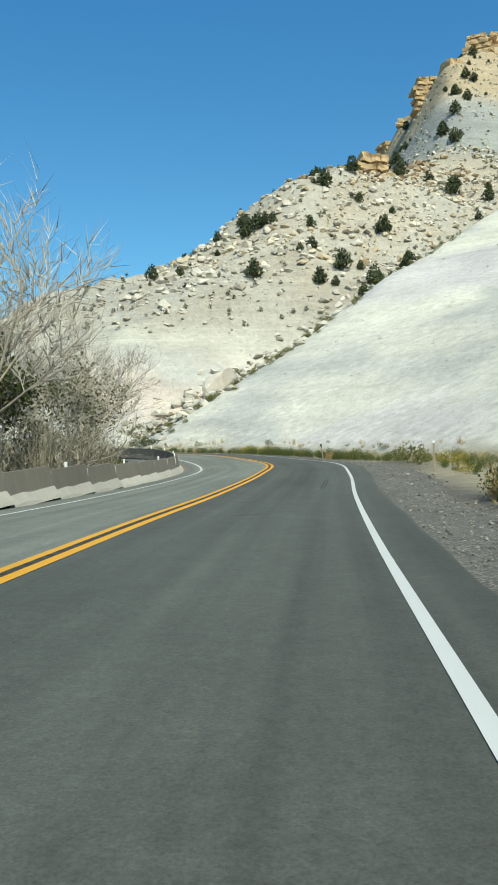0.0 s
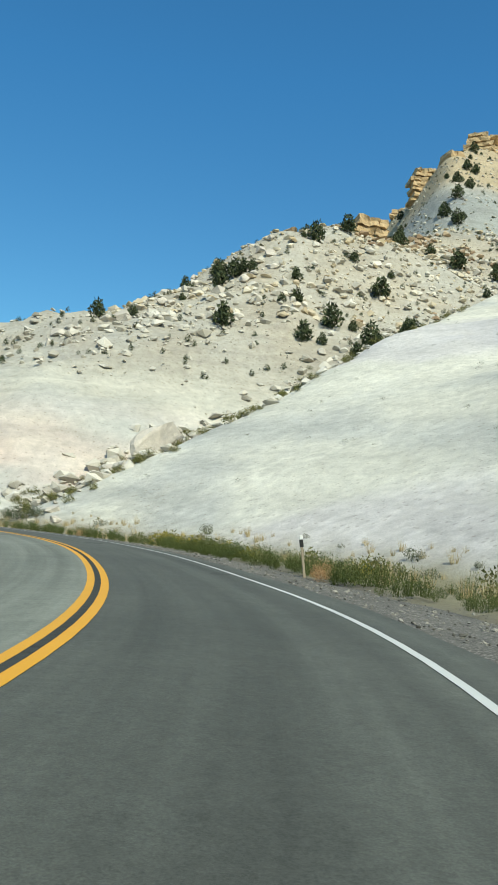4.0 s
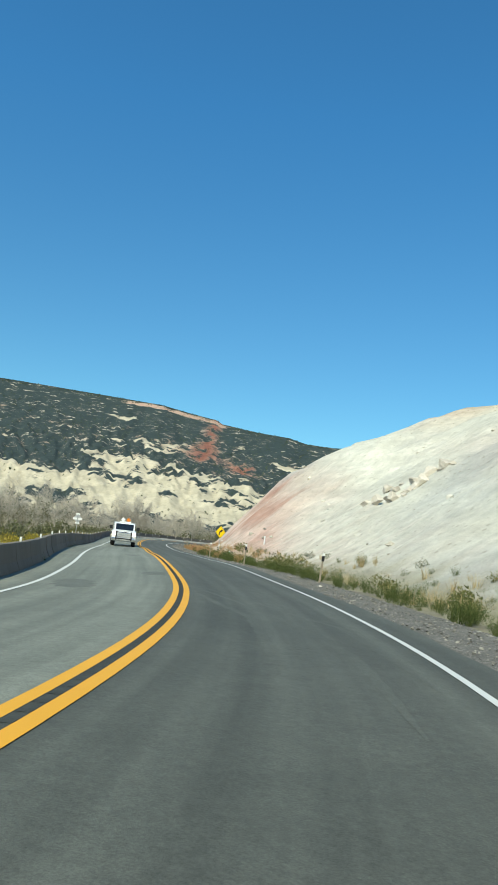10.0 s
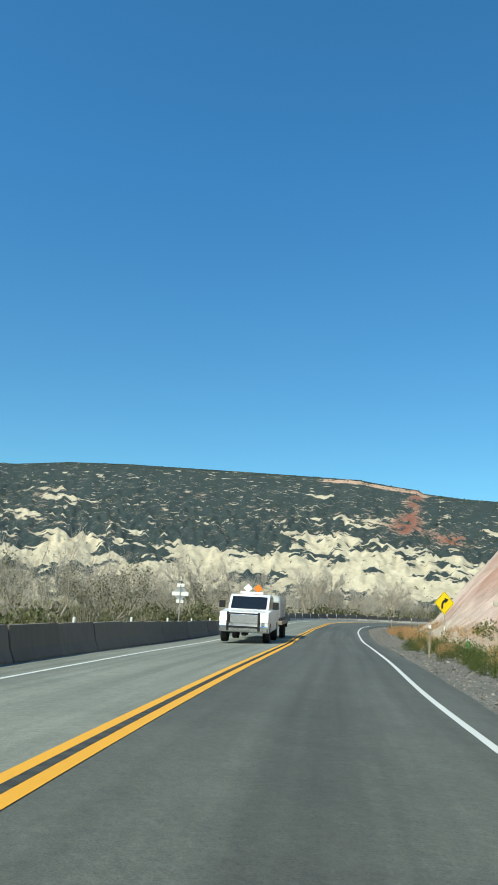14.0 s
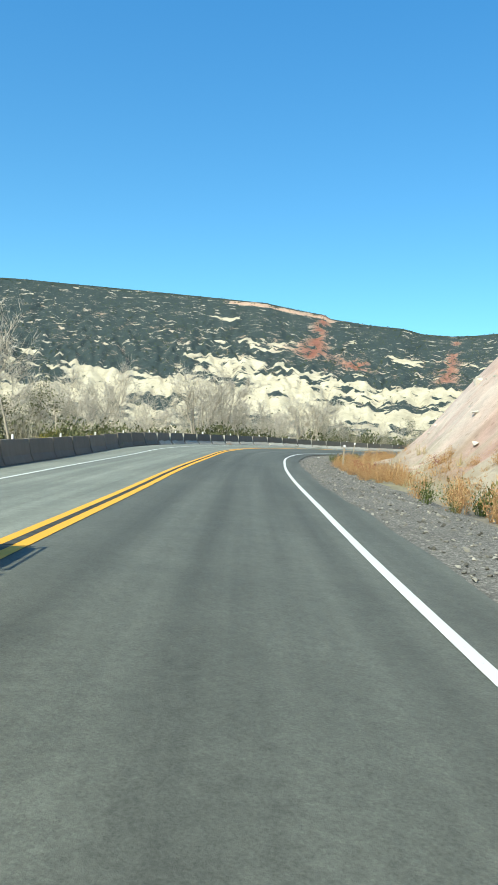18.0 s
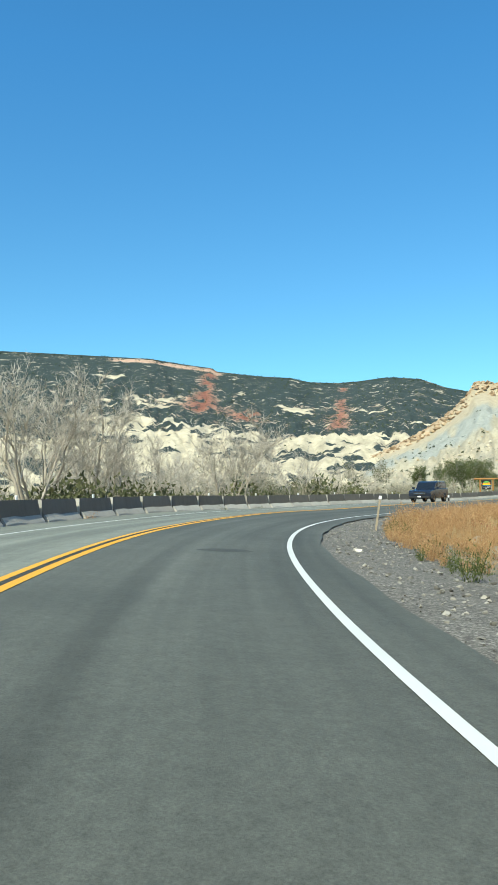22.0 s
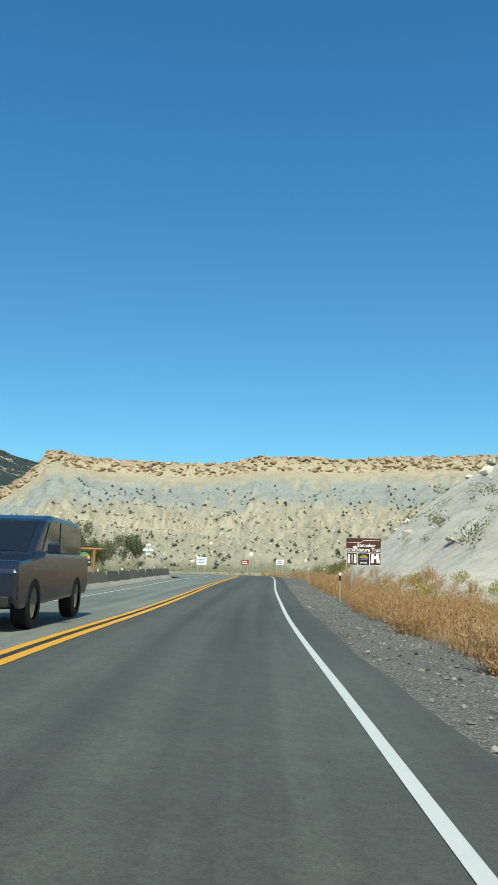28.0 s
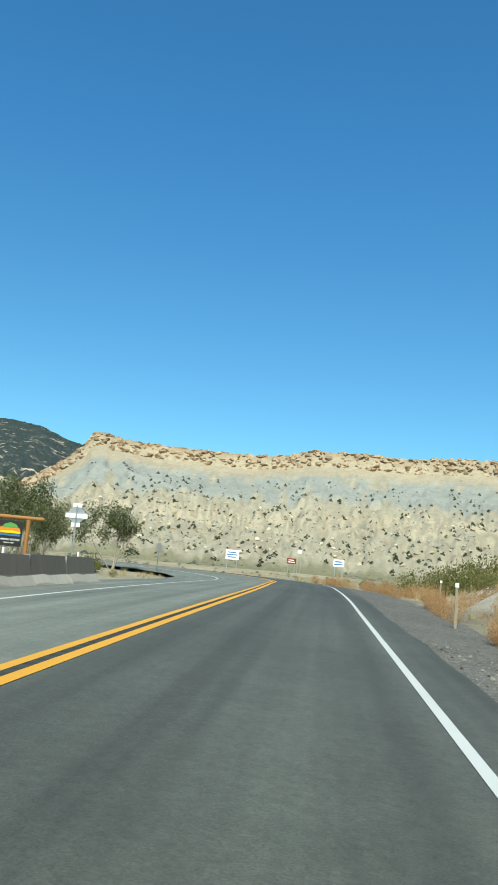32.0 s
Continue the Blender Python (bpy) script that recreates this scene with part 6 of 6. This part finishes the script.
JMESH = [tri_mesh("crown", t, JUNIPER) for t in jun_t]
bm = bmesh.new()
rod(bm, (0, 0, -0.4), (0.05, 0, 0.7), 0.10, 0.05, 7)
JTRUNK = mesh_of("trunk", bm, BARK)
for i in range(len(x)):
    k = 0.9 + 2.4 * pr.random() ** 1.6
    e = empty_at("juniper", Matrix.Translation((x[i], y[i], ground_z(x[i], y[i]) - 0.1)) @ Matrix.Rotation(pr.random() * 6.28, 4, "Z") @ Matrix.Diagonal((k, k, k, 1)))
    tagged(e, "dark green juniper on the rocky slope", "tree", "junipers on the hillside")
    for nm, me in (("trunk", JTRUNK), ("crown", JMESH[i % 4])):
        o = new(nm, me)
        o.parent = e
for jx, jy, k in ((22.8, 145.2, 2.4), (20.5, 143.0, 1.5), (16.5, 152.4, 1.3), (28.3, 158.7, 1.7), (1.8, 178.2, 2.4), (13.1, 165.2, 1.7), (-7.4, 181.7, 1.6), (5.2, 176.0, 1.6), (24.5, 149.5, 1.7), (12.0, 137.5, 1.3), (9.0, 134.0, 1.1), (-3.6, 116.5, 0.9), (31.0, 158.0, 1.5), (-16.6, 154.4, 1.1), (-14.2, 158.6, 1.3), (33.5, 163.5, 1.9), (36.0, 168.0, 1.4)):
    e = empty_at("juniper", Matrix.Translation((jx, jy, ground_z(jx, jy) - 0.1)) @ Matrix.Rotation(pr.random() * 6.28, 4, "Z") @ Matrix.Diagonal((k, k, k, 1)))
    tagged(e, "large dark green juniper beside the rocky gully", "tree", "junipers on the hillside")
    for nm, me in (("trunk", JTRUNK), ("crown", JMESH[int(k * 10) % 4])):
        o = new(nm, me)
        o.parent = e
x, y = on_hill(3600, -150, -60, 222, 380, lambda h, sp, s, d, x, y: (h > 0.5) & (d > 13))
k = gen.random(len(x)) < 0.55
stuff("bank_brush", scattered([t[::3] for t in sage_t], x[k], y[k], 0.5 + 1.1 * gen.random(k.sum())), OLIVE_BUSH, "olive and grey brush covering the bank", "brush")
stones("bank_stones", x[~k], y[~k], 0.15 + 0.6 * gen.random((~k).sum()) ** 3, PALE_STONE, "pale stones weathering out of the bank")
x, y = on_hill(2600, -125, -20, 110, 215, lambda h, sp, s, d, x, y: (sp < 0.5) & (h > 0.2) & (h < 16) & (fbm(x * 0.07, y * 0.07, 93) > 0.5))
stones("slope_stones", x, y, 0.06 + 0.35 * gen.random(len(x)) ** 4, PALE_STONE, "small broken stones on the lower clay slope")
# stones down the gully
gx, gy, gs = [], [], []
for a, b, n in ((0, 1, 70), (1, 2, 230), (2, 3, 260), (3, 4, 150), (4, 5, 120)):
    for _ in range(n):
        u = pr.random()
        gx.append(GULLY[a][0] + (GULLY[b][0] - GULLY[a][0]) * u + pr.gauss(0, 2.6) - 1.5)
        gy.append(GULLY[a][1] + (GULLY[b][1] - GULLY[a][1]) * u + pr.gauss(0, 2.2))
        gs.append(0.2 + 1.0 * pr.random() ** 2.5)
gx, gy, gs = np.array(gx), np.array(gy), np.array(gs)
dd = road_coords(gx, gy)[1]
k = dd > 10.5
stones("gully_stones", gx[k], gy[k], gs[k], PALE_STONE, "white angular stones heaped along the gully")
k2 = k & (gen.random(len(gx)) < 0.35)
stuff("gully_brush", scattered(sage_t, gx[k2] + 1.2, gy[k2] - 0.8, 0.6 + 0.9 * gen.random(k2.sum())), OLIVE_BUSH, "olive brush between the gully stones", "brush")


def boulder(x, y, size, seed, stretch=(1.2, 0.9, 0.8), turn=0.0, tilt=0.0, lift=0.0):
    bm = bmesh.new()
    bmesh.ops.create_icosphere(bm, subdivisions=4, radius=1)
    r = random.Random(seed)
    planes = [(Vector((r.gauss(0, 1), r.gauss(0, 1), r.gauss(0, 0.8))).normalized(), r.uniform(0.38, 0.75)) for _ in range(13)]
    for v in bm.verts:
        p = v.co.copy()
        for d, o in planes:
            over = p.dot(d) - o
            if over > 0:
                p -= d * over
        p *= 1 + 0.10 * noise.fractal(p * 1.6 + Vector((seed, 0, 0)), 1.0, 2.0, 4) + 0.03 * noise.noise(p * 7)
        v.co = Vector((p.x * stretch[0], p.y * stretch[1], p.z * stretch[2])) * size
    me = mesh_of("boulder", bm, BOULDER)
    ob = new("boulder", me)
    ob.matrix_basis = Matrix.Translation((x, y, ground_z(x, y) + size * stretch[2] * 0.35 + lift)) @ Matrix.Rotation(turn, 4, "Z") @ Matrix.Rotation(tilt, 4, "Y")
    tagged(ob, "large pale tan boulder lying in the rocky gully", "boulder", "boulders on the slope")


boulder(-4.6, 113.2, 3.4, 1, (1.4, 0.8, 0.75), radians(58), radians(-30), 1.6)
boulder(-8.2, 109.6, 2.2, 2, (1.1, 0.9, 0.9), 0.5, 0.1, 0.9)
boulder(-10.2, 108.2, 1.5, 3, lift=0.3)
boulder(-18.4, 100.4, 0.7, 41, (1.4, 0.9, 0.7))
boulder(-15.6, 96.6, 0.7, 42, (1.0, 0.9, 0.9))
boulder(-10.0, 91.6, 0.6, 43, (1.2, 0.9, 0.7), 0.6)
boulder(-15.0, 97.8, 0.5, 44)
boulder(-19.2, 101.2, 1.0, 4, (1.3, 0.9, 0.7))
boulder(-17.4, 101.7, 0.9, 5)
boulder(-11.0, 95.2, 0.9, 6, (1.3, 0.9, 0.6))
boulder(1.5, 124.0, 1.6, 7, turn=1.2)
for x, y, size in ((-23.4, 148.4, 1.5), (-24.2, 146.0, 1.1), (-22.3, 150.2, 0.9), (-18.0, 155.6, 2.0), (-16.2, 157.6, 1.8), (-19.6, 157.4, 1.5), (-17.6, 153.6, 1.3), (-14.4, 156.0, 1.2)):
    boulder(x, y, size, int(size * 10 - x))
for k in range(18):
    boulder(-51.6 + pr.gauss(0, 2.0), 129.3 + pr.gauss(0, 1.2), 0.25 + 0.55 * pr.random(), 20 + k)
for k in range(14):
    x, y = -8 + pr.uniform(-12, 34), 178 + pr.uniform(-14, 20)
    boulder(x, y, 0.7 + 0.9 * pr.random(), 50 + k)


# ---- caprock ledges ----
def ridge_point(az):
    d = np.arange(120, 520, 4.0)
    x, y = -np.sin(radians(az)) * d, np.cos(radians(az)) * d
    z = land(x, y)[0]
    i = int(np.argmax(z / d))
    return x[i], y[i], z[i], d[i]


LEDGE = simple("ledge_sandstone", (0.47, 0.34, 0.19), 0.95, 0, 0.4, 0.35, 0.3, per_object=0.1)


def ledge(x, y, z, w, h, depth, turn, seed):
    """A ledge of caprock: beds of different hardness, cracked into blocks and rounded by weather."""
    bm = bmesh.new()
    r = random.Random(seed)
    zz, hard = -3.0, True
    while zz < h:
        t = r.uniform(1.2, 2.6) if hard else r.uniform(0.4, 0.9)
        grow_in = 0.0 if hard else r.uniform(0.5, 1.0)
        xx, end = -w / 2 - r.uniform(-1, 1.5), w / 2 + r.uniform(-1, 1.5) - 0.25 * max(0, zz)
        while xx < end:
            b = r.uniform(1.6, 5.0)
            o = r.uniform(-0.7, 0.5) + grow_in
            box(bm, (xx, -depth / 2 + o, zz), (xx + b * 0.98, depth / 2, zz + t * r.uniform(0.9, 1.02)))
            xx += b
        zz += t
        hard = not hard
    for e in (1, 2):
        bmesh.ops.subdivide_edges(bm, edges=[g for g in bm.edges if g.calc_length() > 1.1], cuts=1, use_grid_fill=True)
    for v in bm.verts:
        p = v.co * 0.55 + Vector((seed, 0, 0))
        v.co += Vector((noise.noise(p), noise.noise(p + Vector((9, 0, 0))), 0.6 * noise.noise(p + Vector((0, 9, 0))))) * 1.0
    me = mesh_of("rock_ledge", bm, LEDGE)
    ob = new("rock_ledge", me)
    ob.matrix_basis = Matrix.Translation((x, y, z - 8.0)) @ Matrix.Rotation(turn, 4, "Z") @ Matrix.Rotation(radians(r.uniform(-5, 5)), 4, "Y")
    tagged(ob, "weathered golden-brown sandstone ledge on the skyline", "rock ledge", "ledges on the skyline")


for k, (az, w, h) in enumerate(((-8.6, 8, 9), (-10.0, 8, 9), (-11.4, 7, 7), (-12.9, 13, 11), (-14.4, 6, 7), (-16.4, 12, 12), (-17.8, 16, 12), (-19.8, 22, 14), (-22, 24, 14))):
    x, y, z, d = ridge_point(az)
    ledge(x, y, z, w, h, 9, radians(az + 14 + 24 * math.sin(k * 2.1)), 300 + k)

# ---- loose gravel on the shoulder ----
x, y = along(18000, 38, 345, 4.3, 6.4, 0.9)
stones("shoulder_gravel", x, y, 0.012 + 0.034 * gen.random(len(x)) ** 3, GRAVEL, "loose grey gravel on the road shoulder", "gravel", sink=0.3)
x, y = along(30, 38, 345, 4.8, 8, 1.0)
stones("shoulder_stones", x, y, 0.05 + 0.09 * gen.random(len(x)) ** 2, PALE_STONE, "scattered pale stones on the road shoulder", "stones", sink=0.3)


# ---- far scrub and trees ----
def sample_far(field, n, lo, hi, a0=None, a1=None):
    X, Y, Z, U, A = field
    rows, cols = X.shape
    u = U[:, 0]
    out = []
    r = np.interp(gen.uniform(lo, hi, n), u, np.arange(rows))
    c = gen.uniform(0, cols - 1.01, n)
    i, j = np.floor(r).astype(int), np.floor(c).astype(int)
    fr, fc = r - i, c - j
    i1 = np.minimum(i + 1, rows - 1)
    f = lambda M: (M[i, j] * (1 - fr) + M[i1, j] * fr) * (1 - fc) + (M[i, j + 1] * (1 - fr) + M[i1, j + 1] * fr) * fc
    return f(X), f(Y), f(Z), f(U), np.degrees(f(A))


def far_trees(name, places, size, label, tall=1.1, thin=2):
    x, y, z = places
    n = len(x)
    base = leaf_cloud(64, [(0, 0, 0.45)], [(0.6, 0.6, 0.5)], 0.36, 0.2, 0.4)
    out = []
    for i in range(n):
        m = np.array([1, 1, tall]) * size[i]
        out.append(base[(i % 3)::thin] * m + np.array([x[i], y[i], z[i]]))
    return stuff(name, np.concatenate(out), JUNIPER, label, "trees")


x, y, z, u, a = sample_far(MESA, 2400, 0.12, 0.8)
k = (fbm(a * 0.9, u * 7, 17) > 0.42) & (a < 42)
far_trees("mesa_junipers", (x[k], y[k], z[k] - 0.3), 0.9 + 1.3 * gen.random(k.sum()) ** 2, "dark junipers dotted over the mesa slope")
x, y, z, u, a = sample_far(MESA, 160, 1.0, 1.05)
k = (a > 22) & (a < 33)
far_trees("rim_junipers", (x[k], y[k], z[k] - 1), 1.2 + 1.2 * gen.random(k.sum()), "junipers along the mesa rim")
x, y, z, u, a = sample_far(MOUNTAIN, 19000, 0.02, 1.0)
k = (gen.random(len(x)) < 0.35 + 0.75 * step(0.3, 0.6, u)) & ~((fbm(a * 0.22, u * 13, 61, 5) * 0.62 + fbm(a * 1.5, u * 58, 67, 4) * 0.38 + np.interp(u, [0.0, 0.10, 0.20, 0.34, 0.46, 0.58, 0.72, 1.0], [-0.03, 0.05, 0.11, 0.05, -0.04, -0.1, -0.16, -0.22])) > 0.51) | (gen.random(len(x)) < 0.07)
far_trees("mountain_trees", (x[k], y[k], z[k] - 1), 1.1 + 1.7 * gen.random(k.sum()), "dark conifers and junipers covering the mountain", thin=5)
x, y, z, u, a = sample_far(MOUNTAIN, 2600, 0.975, 1.0)
far_trees("ridge_trees", (x, y, z - 1), 1.2 + 1.5 * gen.random(len(x)), "conifers along the mountain ridge", 1.2, 4)
x, y, z, u, a = sample_far(MESA, 5200, 0.94, 0.997)
stones("mesa_caprock", x, y, 1.0 + 2.8 * gen.random(len(x)) ** 2, RIM_STONE, "broken brown caprock blocks along the mesa rim", "rock", z=z - 1.5, sink=0.1)
x, y, z, u, a = sample_far(MESA, 1500, 0.18, 0.6)
stones("mesa_stones", x, y, 0.4 + 1.5 * gen.random(len(x)) ** 3, TAN_STONE, "pale boulders strewn on the mesa's foot slope", "rock", z=z, sink=0.2)

# ---- wear and dark patches on the road ----
MARK_DARK = asphalt_material("tar_patch", 0.052)
MARK_OLD = asphalt_material("left_lane_patch", 0.118)


def road_mark(s0, s1, d_of, w_of, mat, label):
    st = np.arange(s0, s1 + 0.05, 0.1)
    up = 0.003
    v = []
    for s in st:
        c, w = d_of(s), w_of(s) / 2
        for d in (c - w, c + w):
            v.append(tuple(at(s, d, up)))
    uv = [(s, 0) for s in st for _ in (0, 1)]
    ob = sheet("road_mark", v, [tuple(reversed(f)) for f in grid_faces(len(st), 2)], mat, uvs=uv)
    tagged(ob, label, "road marking", kind="structure")


def ends(s, s0, s1, w):
    """Width that tapers towards both ends."""
    u = (s - s0) / (s1 - s0)
    return w * (1 - abs(2 * u - 1) ** 5) * (0.85 + 0.15 * math.sin(s * 9)) + 0.02


# tar patches, a pair of skid marks at 62, a broad darker patch at 140
for s0, s1, d0, d1, w in ((62, 66.6, 2.54, 2.58, 0.05), (62, 66.6, 2.63, 2.67, 0.04), (53.2, 53.9, 1.2, 1.8, 0.25), (56.5, 57.1, 0.9, 1.5, 0.2), (89.9, 90.8, 3.0, 3.1, 0.5), (102.8, 103.9, 1.85, 2.15, 0.9),
                          (106.8, 107.9, -0.6, -0.9, 0.9), (140.2, 143.4, -2.4, -2.7, 1.1), (146.3, 148.2, -0.7, -0.5, 0.8), (159.6, 161.0, -1.3, -1.1, 0.8), (227.6, 228.3, 0.8, 0.8, 0.4),
                          (246.3, 247.1, 2.2, 2.35, 1.0), (283, 284, 1.4, 1.4, 0.5), (329.4, 330.6, 1.3, 1.3, 1.1), (323.1, 323.6, 2.5, 2.5, 0.4)):
    road_mark(s0, s1, lambda s: d0 + (d1 - d0) * (s - s0) / (s1 - s0), lambda s: ends(s, s0, s1, w), MARK_OLD if d0 < 0 else MARK_DARK, "dark patch on the asphalt")
MARK_PALE = asphalt_material("scuffed_asphalt", 0.092)
for pts, w in (([(128, 2.5), (132, 2.4), (136.5, 1.7), (139.1, 1.12), (142.3, 0.29)], 0.16), ([(130, 3.0), (135.5, 2.72), (136.4, 2.33), (139.0, 1.64), (142.2, 0.58)], 0.14),
               ([(130, 1.5), (135.6, 1.26), (137.9, 0.74), (141.2, 0.2)], 0.18)):
    ps, pd = [p[0] for p in pts], [p[1] for p in pts]
    road_mark(ps[0], ps[-1], lambda s: float(np.interp(s, ps, pd)), lambda s: ends(s, ps[0], ps[-1], w), MARK_PALE, "pale curving tyre scuff on the asphalt")
v, f = [], []
for k in range(int((352 - 44) / 0.305)):
    s0 = 44 + 0.305 * k
    o = len(v)
    v += [tuple(at(s0 + a, b, 0.0075)) for a, b in ((0, -0.05), (0.12, -0.05), (0.12, 0.05), (0, 0.05))]
    f.append((o, o + 3, o + 2, o + 1))
grooves = sheet("rumble_grooves", v, f, asphalt_material("milled_groove", 0.042), smooth=False, uvs=[(0, 0)] * len(v))
tagged(grooves, "short milled rumble grooves between the yellow centre lines", "road marking", kind="stuff")
